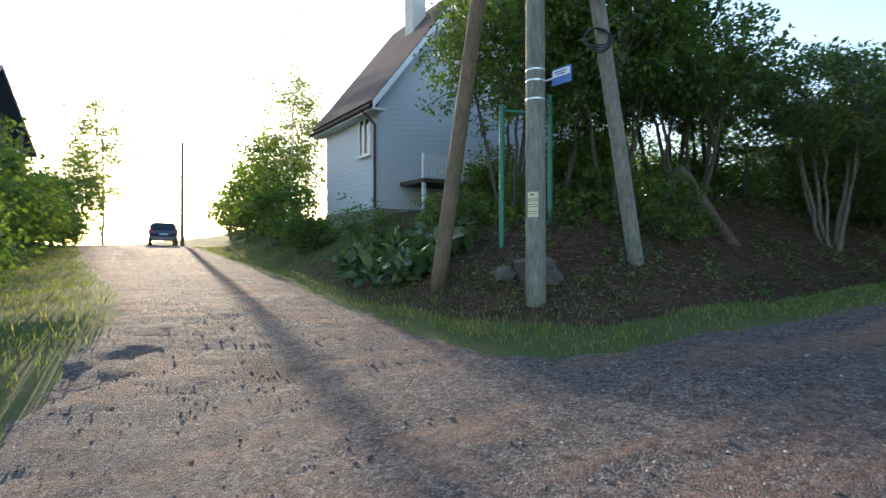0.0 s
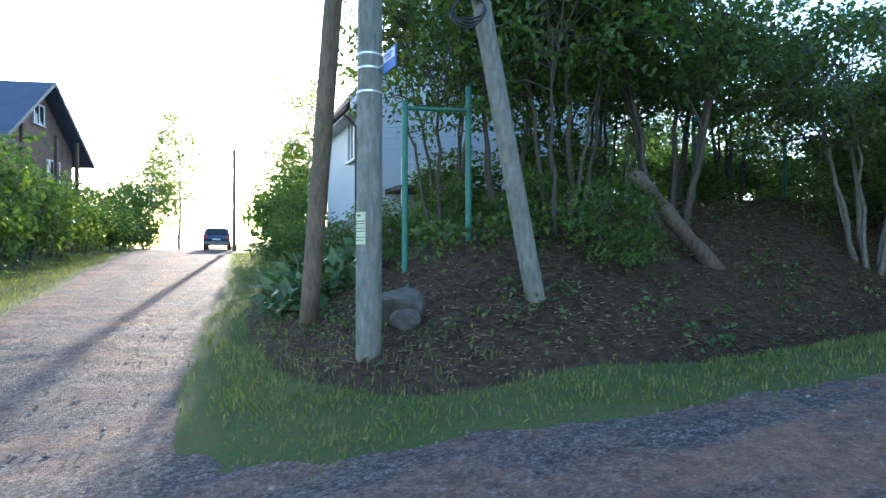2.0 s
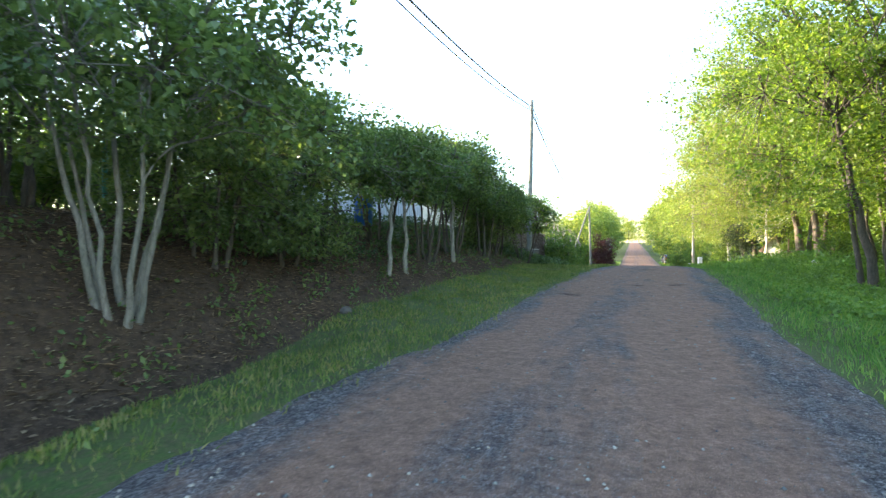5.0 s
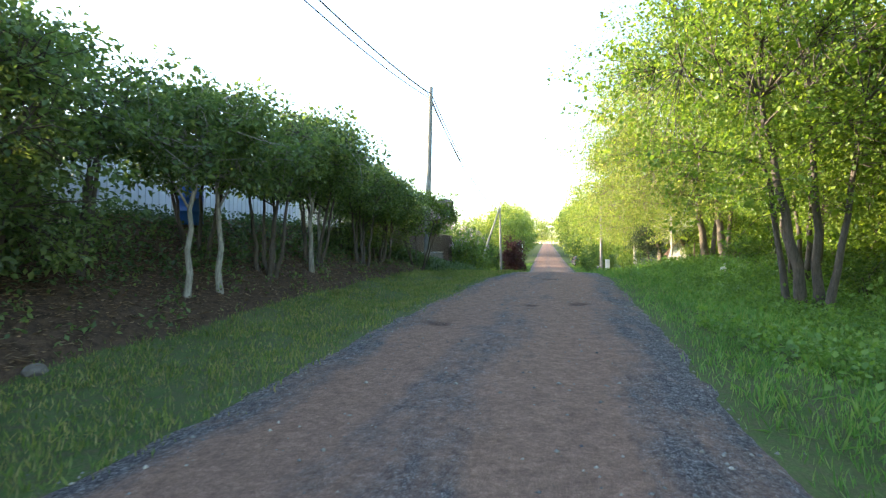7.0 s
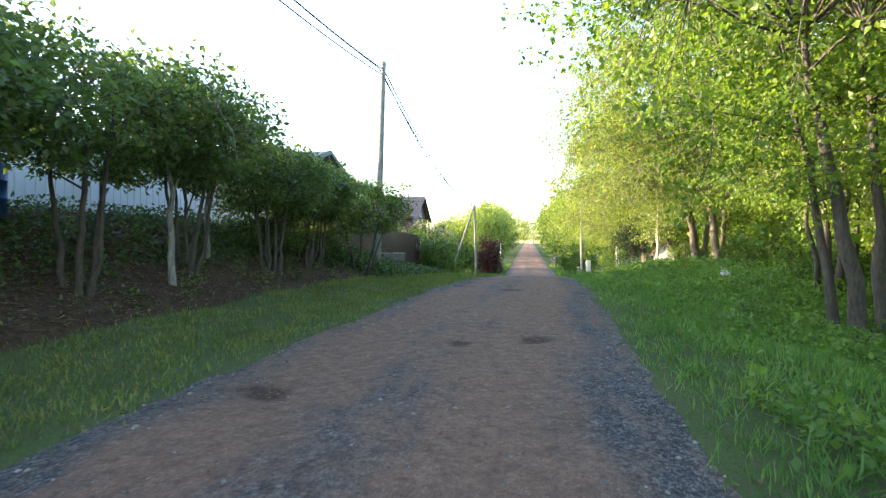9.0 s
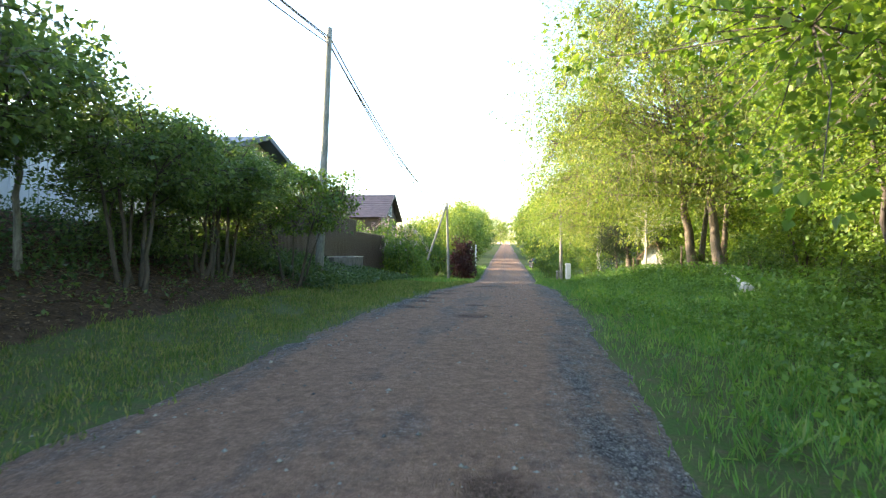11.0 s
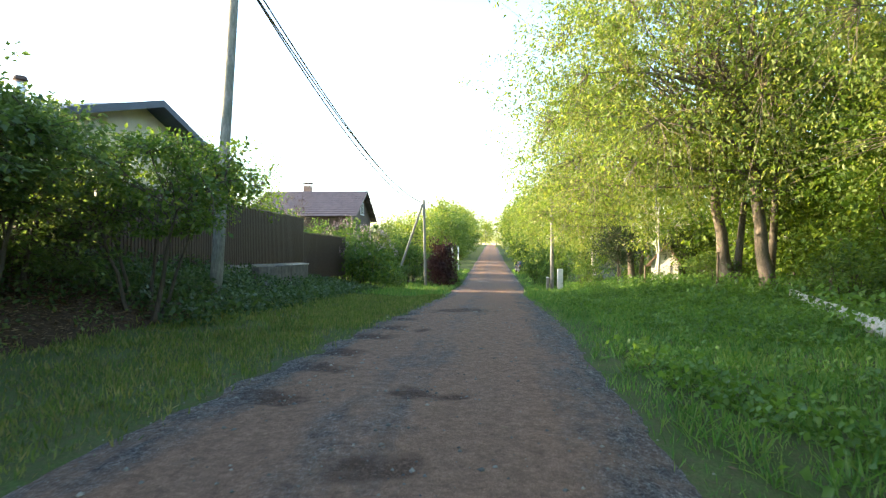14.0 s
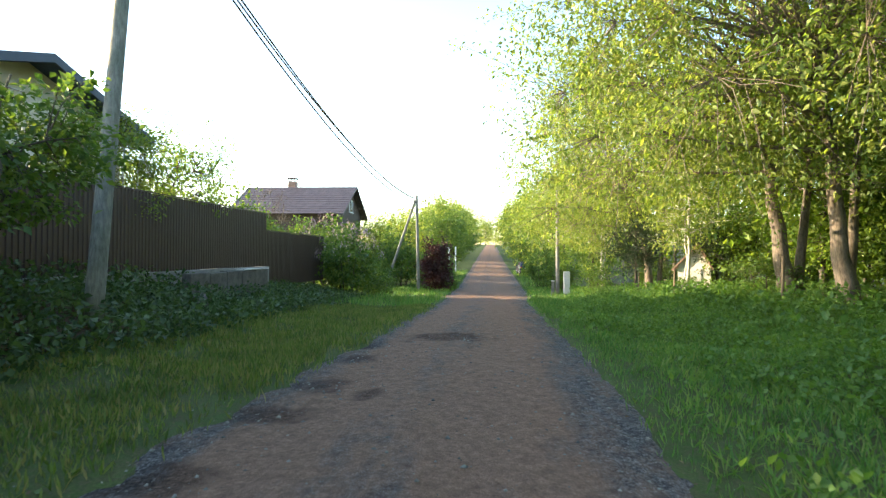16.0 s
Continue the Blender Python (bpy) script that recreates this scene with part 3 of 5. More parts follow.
ROW_ON = [
    (30.4, -6.2, 3, 60, 0.9, 0.95), (31.6, -5.4, 2, 330, 0.97, 0.95), (32.5, -5.4, 2, 100, 0.9, 0.95), (34.0, -6.3, 3, 170, 0.95, 0.9), (35.3, -4.8, 5, 0, 1.0, 0.97), (12.2, -8.6, 2, 20, 1.2, 1.05), (7.6, -9.2, 4, 70, 1.15, 1.1), (14.6, -9.0, 2, 300, 1.1, 1.0), (9.0, -7.4, 4, 15, 1.2, 1.1), (10.6, -10.5, 4, 200, 1.25, 1.1), (8.0, -8.2, 4, 120, 1.2, 1.1), (10.2, -8.6, 4, 300, 1.25, 1.1), (8.3, -6.9, 4, 250, 1.1, 1.1), (7.0, -8.3, 4, 33, 1.0, 1.05), (12.6, -11.0, 4, 30, 1.2, 1.0), (19.5, -8.5, 3, 60, 0.9, 0.9),
]
first = {}
for y, x, k, turn, size, tall in ROW + ROW_ON:
    o = put(hedge[k], x, y, turn, size, tall) if k not in first else again(hedge[k], x, y, turn, size, tall)
    first[k] = 1
    tagged(o, group="hedge row on the bank")

maple = tree("maple_tree", 21, BARK_MAPLE, LEAF_MAPLE, "tall broadleaf tree with fresh green leaves beside the road", "tree", stems=[((0, 0), (-1.0, -0.3, 4.6), 0.13), ((0.3, 0.1), (0.3, 0.6, 5.0), 0.11), ((-0.15, 0.35), (-0.7, 1.0, 4.6), 0.085), ((0.3, -0.3), (0.9, -0.5, 4.4), 0.09)], crown=(-0.1, 0.1, 5.9, 4.3, 3.9, 3.8), limbs=64, twigs=1000, leaves=46, size=0.1, wide=0.75, spread=0.19)
willow = tree("willow_tree", 22, BARK_WARM, LEAF_WILLOW, "tall yellow-green broadleaf tree at the edge of the wood", "tree", stems=[((0, 0), (-1.1, 0.2, 6.4), 0.27), ((0.3, 0.2), (0.6, 0.4, 7.0), 0.16)], crown=(-2.8, 0, 8.4, 6.3, 5.4, 6.2), limbs=64, twigs=1050, leaves=38, size=0.15, wide=0.5, droop=0.8, spread=0.34)
alder = tree("alder_tree", 23, BARK_DARK, LEAF_MAPLE, "slender dark-stemmed woodland tree in leaf", "tree", stems=[((0, 0), (0.2, 0.1, 6.0), 0.12)], crown=(0, 0, 5.2, 2.6, 2.6, 4.8), limbs=34, twigs=290, leaves=18, size=0.22, wide=0.7, spread=0.3)
birch = tree("birch_tree", 24, BARK_BIRCH, LEAF_WILLOW, "slim birch with pale bark and yellowish leaves", "tree", stems=[((0, 0), (0.15, 0, 7.0), 0.09), ((0.25, 0), (0.7, 0.1, 6.0), 0.06)], crown=(0.1, 0, 6.2, 2.0, 2.0, 4.0), limbs=22, twigs=240, leaves=26, size=0.17, droop=0.9, spread=0.3)
far_tree = tree("broadleaf_tree", 25, BARK_DARK, LEAF_WILLOW, "leafy tree lining the far road", "tree", stems=[((0, 0), (0.1, 0.2, 5.4), 0.2)], crown=(0, 0, 5.6, 4.2, 4.2, 5.4), limbs=26, twigs=220, leaves=18, size=0.38, wide=0.6, spread=0.42, fine=False)
green_tree = tree("broadleaf_tree", 26, BARK_DARK, LEAF_BUSH, "rounded green tree beside the far road", "tree", stems=[((0, 0), (0.1, 0.2, 4.0), 0.16)], crown=(0, 0, 4.4, 3.0, 3.0, 3.8), limbs=26, twigs=250, leaves=20, size=0.26, wide=0.65, spread=0.34, fine=False)
hazel = tree("hazel_shrub", 27, BARK_DARK, LEAF_MAPLE, "tall leafy shrub filling the edge of the wood", "shrub", stems=stems(RNG, 6, 0.3, 3.0, 0.04, 1.2), crown=(0, 0, 2.5, 2.2, 2.2, 2.5), limbs=26, twigs=330, leaves=26, size=0.13, wide=0.75, spread=0.22, bare=0.1, fine=False)
fruit_tree = tree("fruit_tree", 28, BARK_DARK, LEAF_MAPLE, "spreading fruit tree with fresh leaves behind the fence", "tree", stems=stems(RNG, 2, 0.1, 2.4, 0.07, 0.5), crown=(0, 0, 3.1, 2.3, 2.4, 1.5), limbs=34, twigs=270, leaves=24, size=0.1, wide=0.6, spread=0.15)
bare_tree = tree("ornamental_tree", 29, BARK_WARM, LEAF_RED, "thin reddish tree with few leaves beside a house", "tree", stems=stems(RNG, 3, 0.1, 4.0, 0.05, 0.6), crown=(0, 0, 5.0, 1.9, 1.9, 2.2), limbs=40, twigs=160, leaves=3, size=0.09, spread=0.1)
seen = set()


def plant(rows):
    """Rows of kind, x, y, turn, size, tallness."""
    for kind, x, y, turn, size, tall in rows:
        (put if kind.name not in seen else again)(kind, x, y, turn, size, tall)
        seen.add(kind.name)


plant([  # wood edge
    (maple, 6.05, 25.2, 0, 0.98, 1.0),
    (maple, 8.0, 29.8, 60, 0.8, 1.0),
    (alder, 9.5, 26.0, 0, 1.0, 1.0),
    (alder, 7.6, 16.2, 60, 0.9, 1.1),
    (alder, 10.5, 20.0, 140, 1.1, 1.1),
    (alder, 8.9, 12.0, 20, 0.9, 1.1),
    (willow, 9.7, 45.7, 0, 0.9, 1.0),
    (willow, 10.1, 43.9, 25, 0.86, 1.1),
    (alder, 11.8, 48.0, 35, 1.05, 1.05),
    (willow, 10.2, 60.5, -20, 0.9, 1.1),
    (far_tree, 10.0, 77.0, 40, 1.0, 1.15),
    (alder, 12.2, 55.5, 200, 1.0, 1.0),
    (birch, 11.2, 56.5, 0, 1.0, 1.0),
    (birch, 8.9, 51.5, 80, 0.8, 0.9),
    (birch, 9.4, 70.5, 280, 1.0, 1.0),
])
plant([  # shrubs under the wood edge
    (hazel, 11.3, 39.4, 0, 1.0, 1.0),
    (hazel, 12.6, 43.0, 80, 1.1, 1.1),
    (hazel, 11.6, 36.0, 160, 1.0, 1.1),
    (hazel, 13.0, 47.5, 240, 1.1, 1.1),
    (hazel, 10.6, 32.6, 310, 0.95, 1.0),
    (hazel, 10.4, 27.6, 45, 0.9, 1.0),
    (hazel, 11.8, 52.0, 120, 0.9, 1.0),
])
plant([  # inner wood
    (alder, 15.2, 46.8, 60, 1.0, 1.0),
    (far_tree, 27.0, 58.0, 90, 1.2, 1.0),
    (far_tree, 28.0, 44.0, 190, 1.2, 1.0),
    (willow, 13.5, 68.0, 15, 1.0, 1.1),
    (willow, 14.0, 39.0, 30, 0.8, 1.1),
    (maple, 13.5, 34.5, 220, 0.9, 1.1),
    (alder, 16.0, 50.0, 20, 1.1, 1.15),
    (alder, 17.0, 43.0, 95, 1.1, 1.1),
    (alder, 16.5, 32.0, 33, 1.2, 1.1),
    (alder, 13.0, 28.0, 260, 1.1, 1.0),
    (alder, 14.5, 23.0, 310, 1.1, 1.1),
    (far_tree, 18.0, 60.0, 77, 1.2, 1.1),
    (far_tree, 22.0, 38.0, 180, 1.2, 1.1),
    (far_tree, 22.0, 50.0, 120, 1.2, 1.1),
    (far_tree, 21.0, 26.0, 10, 1.2, 1.1),
    (far_tree, 20.0, 14.0, 70, 1.2, 1.0),
])
plant([  # along the far road
    (far_tree, 9.0, 87.0, 160, 1.0, 1.1),
    (far_tree, 8.8, 98.0, 15, 1.1, 1.0),
    (far_tree, 8.4, 111.0, 70, 1.1, 1.0),
    (far_tree, 8.4, 126.0, 230, 1.2, 1.0),
    (far_tree, 8.4, 146.0, 290, 1.2, 1.0),
    (far_tree, 8.8, 172.0, 110, 1.3, 1.0),
    (far_tree, 9.5, 205.0, 20, 1.4, 1.0),
    (green_tree, -4.9, 103.0, 60, 1.0, 1.0),
    (green_tree, -5.2, 114.0, 190, 1.0, 1.0),
    (far_tree, -7.6, 88.0, 45, 0.66, 1.05),
    (far_tree, -8.6, 132.0, 30, 0.9, 1.2),
    (green_tree, -7.5, 138.0, 300, 1.2, 1.0),
    (green_tree, -8.0, 162.0, 10, 1.3, 1.0),
    (far_tree, -9.0, 190.0, 100, 1.2, 1.0),
    (far_tree, -9.0, 215.0, 30, 1.3, 1.0),
    (far_tree, -8.0, 128.0, 140, 1.0, 1.0),
])
plant([  # along the far road
    (far_tree, -9.0, 150.0, 250, 1.1, 1.0),
    (far_tree, -9.0, 172.0, 300, 1.2, 1.0),
    (far_tree, -9.5, 262.0, 300, 1.4, 1.0),
    (far_tree, 10.0, 275.0, 30, 1.4, 1.0),
    (far_tree, -4.5, 330.0, 0, 1.6, 1.0),
    (far_tree, 4.0, 345.0, 50, 1.5, 1.0),
    (far_tree, 12.0, 300.0, 80, 1.6, 1.0),
    (far_tree, -12.0, 300.0, 130, 1.6, 1.0),
    (far_tree, -10.0, 235.0, 200, 1.4, 1.0),
    (far_tree, 10.5, 245.0, 250, 1.4, 1.0),
])
plant([  # shade trees left of the far road
    (far_tree, -11.5, 92.0, 40, 0.62, 1.0),
    (far_tree, -11.0, 99.0, 140, 0.66, 1.0),
    (far_tree, -10.5, 107.0, 250, 0.7, 1.0),
    (far_tree, -10.0, 115.0, 20, 0.74, 1.0),
    (far_tree, -9.5, 124.0, 310, 0.8, 1.0),
    (far_tree, -9.5, 133.0, 95, 0.85, 1.0),
    (far_tree, -9.5, 142.0, 190, 0.9, 1.0),
    (far_tree, -9.0, 160.0, 75, 1.0, 1.0),
    (far_tree, -1.5, 290.0, 75, 1.0, 1.0),
])
plant([  # behind the fence
    (far_tree, -9.4, 80.0, 120, 0.5, 1.1),
    (fruit_tree, -8.9, 46.2, 30, 1.0, 1.0),
    (bare_tree, -13.6, 66.0, 0, 1.0, 1.0),
    (birch, -7.9, 42.9, 30, 0.55, 0.8),
    (green_tree, -14.5, 69.5, 20, 0.66, 0.9),
    (green_tree, -11.3, 72.5, 120, 0.6, 0.9),
])
plant([  # lane and corner
    (birch, -24.0, 7.6, 20, 0.82, 0.9),
    (birch, -62.0, 1.4, 200, 1.7, 0.9),
    (birch, -55.0, -0.8, 20, 1.1, 0.8),
    (green_tree, -51.0, -2.2, 20, 0.75, 0.9),
    (green_tree, -44.0, -2.9, 220, 0.62, 0.9),
    (green_tree, -22.0, 27.0, 120, 0.8, 0.8),
    (green_tree, -58.0, -1.6, 200, 1.0, 0.9),
    (green_tree, -29.0, 8.6, 200, 0.8, 0.8),
    (green_tree, -46.0, 12.0, 100, 1.0, 0.8),
    (alder, -27.0, 21.0, 100, 0.8, 0.8),
])
plant([  # garden side
    (green_tree, -18.5, 21.0, 220, 0.7, 0.8),
    (birch, -11.5, 13.8, 100, 0.6, 0.8),
    (alder, -12.5, 20.5, 100, 0.55, 0.75),
])

# ---- bushes ----
bush = tree("bush", 31, BARK_DARK, LEAF_BUSH, "loose green bush", "bush", stems=stems(RNG, 6, 0.15, 0.9, 0.025, 0.5), crown=(0, 0, 0.85, 1.0, 1.0, 0.95), limbs=12, twigs=90, leaves=22, size=0.11, spread=0.13, bare=0.1, fine=False)
tall_bush = tree("bush", 32, BARK_DARK, LEAF_BUSH, "tall dense green bush", "bush", stems=stems(RNG, 6, 0.25, 2.0, 0.04, 0.9), crown=(0, 0, 1.75, 1.7, 1.7, 1.85), limbs=18, twigs=150, leaves=20, size=0.18, wide=0.65, spread=0.2, bare=0.1, fine=False)
red_bush = tree("bush", 33, BARK_DARK, LEAF_RED, "dark red-leaved bush beside a utility pole", "bush", stems=stems(RNG, 5, 0.2, 2.0, 0.04, 0.5), crown=(0, 0, 2.0, 1.15, 1.15, 2.0), limbs=18, twigs=210, leaves=24, size=0.19, spread=0.2)
pine = tree("pine_tree", 34, BARK_DARK, LEAF_PINE, "small dark conifer at the edge of the wood", "tree", stems=[((0, 0), (0.0, 0.1, 3.2), 0.09)], crown=(0, 0, 2.6, 1.5, 1.5, 1.5), limbs=22, twigs=260, leaves=34, size=0.14, wide=0.12, spread=0.18)
def plant_bushes(rows):
    """Rows of kind, x, y, turn, size, tallness, label."""
    for kind, x, y, turn, size, tall, label in rows:
        o = (put if kind.name not in seen else again)(kind, x, y, turn, size, tall)
        seen.add(kind.name)
        if label:
            tagged(o, label)
        if "lilac" in label:
            rr = np.random.default_rng(int(y * 10))
            d = unit(rr.normal(size=(46, 3)))
            d[:, 2] = np.abs(d[:, 2]) * 0.8 + 0.1
            c = np.array([0, 0, 1.75]) + d * [1.7, 1.7, 1.85]
            p = np.repeat(c, 26, 0) + rr.normal(size=(46 * 26, 3)) * [0.05, 0.05, 0.11]
            place("blossom", arrays("blossom", *leaf_arrays(rr, p, 0.05, 0.9, 0.0)), LILAC, o, "pale purple lilac blossom")


plant_bushes([  # south side of the lane, near the junction
    (bush, -8.3, -1.8, 200, 0.95, 1.1, "sunlit leafy bush beside the lane"),
    (bush, -10.6, -2.0, 80, 1.0, 1.2, "sunlit leafy bush beside the lane"),
    (tall_bush, -13.6, -2.4, 80, 0.75, 1.0, "tall sunlit bush beside the lane"),
    (tall_bush, -16.8, -2.6, 310, 0.95, 1.0, "tall sunlit bush beside the lane"),
])
plant_bushes([  # lane and corner
    (bush, -5.85, 8.5, 0, 0.68, 1.1, "low green bush on the earth bank"),
    (bush, -8.3, 7.2, 60, 0.5, 1.1, "green bush on the corner of the bank"),
    (bush, -9.4, 6.3, 120, 0.65, 1.0, "green bush on the corner of the bank"),
    (bush, -7.3, 8.3, 200, 0.5, 1.1, "green bush on the corner of the bank"),
    (tall_bush, -20.3, -3.0, 0, 1.3, 1.0, "tall sunlit bush beside the lane"),
    (tall_bush, -24.2, -2.7, 70, 1.25, 1.0, "tall sunlit bush beside the lane"),
    (tall_bush, -28.5, -2.5, 160, 1.0, 1.05, "tall sunlit bush beside the lane"),
    (tall_bush, -33.5, -2.4, 240, 1.0, 1.0, "tall sunlit bush beside the lane"),
    (tall_bush, -40.0, -2.0, 240, 0.95, 1.0, "leafy bush beside the lane"),
    (tall_bush, -48.0, -1.8, 20, 1.0, 0.9, "tall sunlit bush beside the lane"),
    (tall_bush, -16.5, 5.7, 10, 0.6, 0.8, "dark bush on the bank above the lane"),
    (tall_bush, -21.0, 6.3, 100, 0.9, 1.0, "dark bush on the bank above the lane"),
    (tall_bush, -27.5, 6.9, 200, 1.05, 1.1, "dark bush on the bank above the lane"),
    (bush, -12.5, 5.9, 15, 0.9, 0.8, "dark bush on the bank above the lane"),
    (bush, -34.0, 7.4, 15, 1.4, 1.0, "dark bush on the bank above the lane"),
    (tall_bush, -40.0, 8.6, 15, 1.0, 1.0, "dark bush on the bank above the lane"),
])
plant_bushes([  # lane and corner
    (tall_bush, -52.0, -0.9, 15, 0.9, 0.9, "tall sunlit bush beside the lane"),
    (tall_bush, -8.7, 9.4, 40, 0.68, 0.8, "garden bush behind the hedge"),
    (tall_bush, -10.0, 8.0, 140, 0.6, 0.7, "garden bush behind the hedge"),
])
plant_bushes([  # behind the fence
    (tall_bush, -5.6, 56.5, 0, 1.0, 1.05, "large lilac bush with pale purple flowers"),
    (tall_bush, -7.2, 59.0, 140, 1.1, 1.1, "large lilac bush with pale purple flowers"),
    (tall_bush, -12.5, 58.2, 60, 1.35, 1.1, "yellow-green bush behind the fence"),
    (tall_bush, -15.5, 57.0, 200, 1.4, 1.1, "yellow-green bush behind the fence"),
    (tall_bush, -9.6, 67.6, 60, 1.0, 1.2, "yellow-green bush behind the fence"),
    (tall_bush, -12.0, 68.0, 160, 1.15, 1.2, "yellow-green bush behind the fence"),
    (tall_bush, -8.8, 70.0, 10, 0.9, 1.1, "yellow-green bush behind the fence"),
    (tall_bush, -5.3, 60.0, 60, 0.7, 0.85, "green bush beside the verge"),
    (tall_bush, -6.6, 68.3, 80, 0.75, 1.0, "green bush beside the verge"),
    (tall_bush, -6.6, 78.5, 20, 1.3, 1.1, "green bush beside the verge"),
    (tall_bush, -8.8, 84.0, 120, 1.4, 1.1, "green bush beside the verge"),
    (tall_bush, -4.6, 80.5, 300, 0.8, 1.1, "green bush beside the verge"),
    (tall_bush, -13.0, 38.5, 10, 0.9, 0.9, "garden bush behind the fence"),
    (tall_bush, -9.5, 54.0, 70, 0.9, 1.1, "yellow-green bush behind the fence"),
    (tall_bush, -11.0, 58.0, 170, 1.0, 1.1, "yellow-green bush behind the fence"),
])
plant_bushes([  # along the far road
    (tall_bush, -5.6, 88.5, 200, 1.1, 1.1, "green bush beside the verge"),
    (tall_bush, -4.4, 92.0, 80, 0.9, 0.9, "green bush beside the verge"),
    (tall_bush, -4.6, 124.0, 15, 1.2, 1.0, "green bush beside the far road"),
    (tall_bush, -4.8, 150.0, 75, 1.5, 1.0, "green bush beside the far road"),
    (tall_bush, 6.4, 104.0, 115, 1.2, 1.0, "green bush beside the far road"),
    (tall_bush, 6.4, 120.0, 195, 1.4, 1.0, "green bush beside the far road"),
    (tall_bush, 6.6, 140.0, 15, 1.6, 1.0, "green bush beside the far road"),
    (tall_bush, -5.2, 180.0, 75, 2.0, 1.0, "green bush beside the far road"),
])
plant_bushes([  # wood edge
    (red_bush, -2.9, 73.0, 0, 1.05, 1.0, ""),
    (bush, -2.3, 76.5, 0, 1.0, 1.0, "green bush beside the verge"),
    (bush, -2.9, 82.0, 30, 1.3, 1.2, "green bush beside the verge"),
    (bush, 7.6, 63.0, 0, 1.2, 1.1, "yellow-green bush at the wood edge"),
    (tall_bush, 6.6, 72.0, 200, 0.9, 0.9, "green bush at the wood edge"),
    (tall_bush, 6.6, 86.0, 120, 1.0, 1.1, "green bush at the wood edge"),
    (tall_bush, 6.4, 92.0, 220, 0.9, 1.0, "green bush at the wood edge"),
    (tall_bush, 6.0, 80.0, 20, 1.0, 1.0, "green bush at the wood edge"),
    (bush, 8.9, 51.6, 80, 0.6, 0.9, "undergrowth bush at the wood edge"),
    (pine, 8.5, 57.5, 0, 1.0, 1.0, ""),
    (pine, 10.6, 53.0, 100, 1.0, 0.8, ""),
    (bush, 9.4, 46.5, 40, 1.1, 0.8, "undergrowth bush at the wood edge"),
    (bush, 9.0, 38.0, 10, 1.1, 0.8, "undergrowth bush at the wood edge"),
    (tall_bush, 11.0, 33.0, 90, 0.8, 0.8, "undergrowth bush at the wood edge"),
    (bush, 8.6, 32.0, 200, 1.0, 0.7, "undergrowth bush at the wood edge"),
    (tall_bush, 10.5, 27.5, 10, 0.75, 0.8, "undergrowth bush at the wood edge"),
    (bush, 8.0, 26.5, 300, 1.0, 0.8, "undergrowth bush at the wood edge"),
    (bush, 7.6, 19.5, 120, 1.1, 0.9, "undergrowth bush at the wood edge"),
])
plant_bushes([  # wood edge
    (tall_bush, 11.5, 64.0, 50, 0.9, 0.9, "undergrowth bush in the wood"),
])
plant_bushes([  # inner wood
    (tall_bush, 13.4, 43.4, 33, 0.9, 0.9, "undergrowth bush in the wood"),
    (tall_bush, 12.6, 37.8, 133, 0.8, 0.8, "undergrowth bush in the wood"),
    (tall_bush, 17.5, 47.0, 233, 1.2, 1.1, "undergrowth bush in the wood"),
    (tall_bush, 18.0, 36.0, 3, 1.2, 1.1, "undergrowth bush in the wood"),
    (tall_bush, 13.4, 47.0, 70, 1.0, 1.0, "undergrowth bush in the wood"),
    (tall_bush, 14.0, 53.0, 170, 1.0, 1.0, "undergrowth bush in the wood"),
    (tall_bush, 15.0, 41.0, 270, 1.0, 1.0, "undergrowth bush in the wood"),
    (tall_bush, 15.5, 36.0, 20, 1.0, 0.9, "undergrowth bush in the wood"),
    (tall_bush, 13.0, 60.0, 50, 1.0, 1.0, "undergrowth bush in the wood"),
    (tall_bush, 14.0, 30.5, 50, 1.0, 1.0, "undergrowth bush in the wood"),
])
plant_bushes([  # on top of the bank
    (tall_bush, -13.6, 15.4, 80, 0.8, 0.8, "garden bush behind the hedge"),
    (tall_bush, -12.6, 12.9, 210, 0.75, 0.8, "garden bush behind the hedge"),
    (tall_bush, -10.1, 15.6, 310, 0.6, 0.7, "garden bush behind the hedge"),
    (tall_bush, -14.8, 17.6, 20, 0.85, 0.8, "garden bush behind the hedge"),
])
plant_bushes([  # garden side
    (tall_bush, -11.8, 17.2, 40, 0.75, 0.75, "garden bush behind the hedge"),
    (tall_bush, -14.5, 19.8, 140, 0.85, 0.8, "garden bush behind the hedge"),
    (tall_bush, -11.5, 21.6, 200, 0.8, 0.7, "garden bush behind the hedge"),
    (bush, -9.5, 16.5, 10, 1.1, 0.8, "garden bush behind the hedge"),
    (bush, -8.6, 12.9, 10, 0.9, 0.7, "garden bush behind the hedge"),
    (tall_bush, -14.5, 24.0, 10, 0.8, 0.8, "garden bush behind the hedge"),
])


# ---- poles and wires ----
def post_mesh(name, a, b, r0, r1, material, parent, sides=14, label=""):
    t = np.linspace(0, 1, 14)[:, None]
    a, b = np.array(a, float), np.array(b, float)
    v, f = tubes([(a + (b - a) * t, r0 + (r1 - r0) * t[:, 0])], sides)
    bm = bmesh.new()
    bm.from_mesh(arrays(name, v, f))
    bmesh.ops.holes_fill(bm, edges=[e for e in bm.edges if e.is_boundary])
    return part(name, bm, material, parent, label, True)


def utility_pole(foot, head, r0, r1, material, label, name="utility_pole"):
    top = new(name)
    top.location = foot
    h = np.array(head) - np.array(foot)
    post_mesh("shaft", h * 0 + [0, 0, -0.3], h, r0, r1, material, top)
    return tagged(top, label, "utility pole")


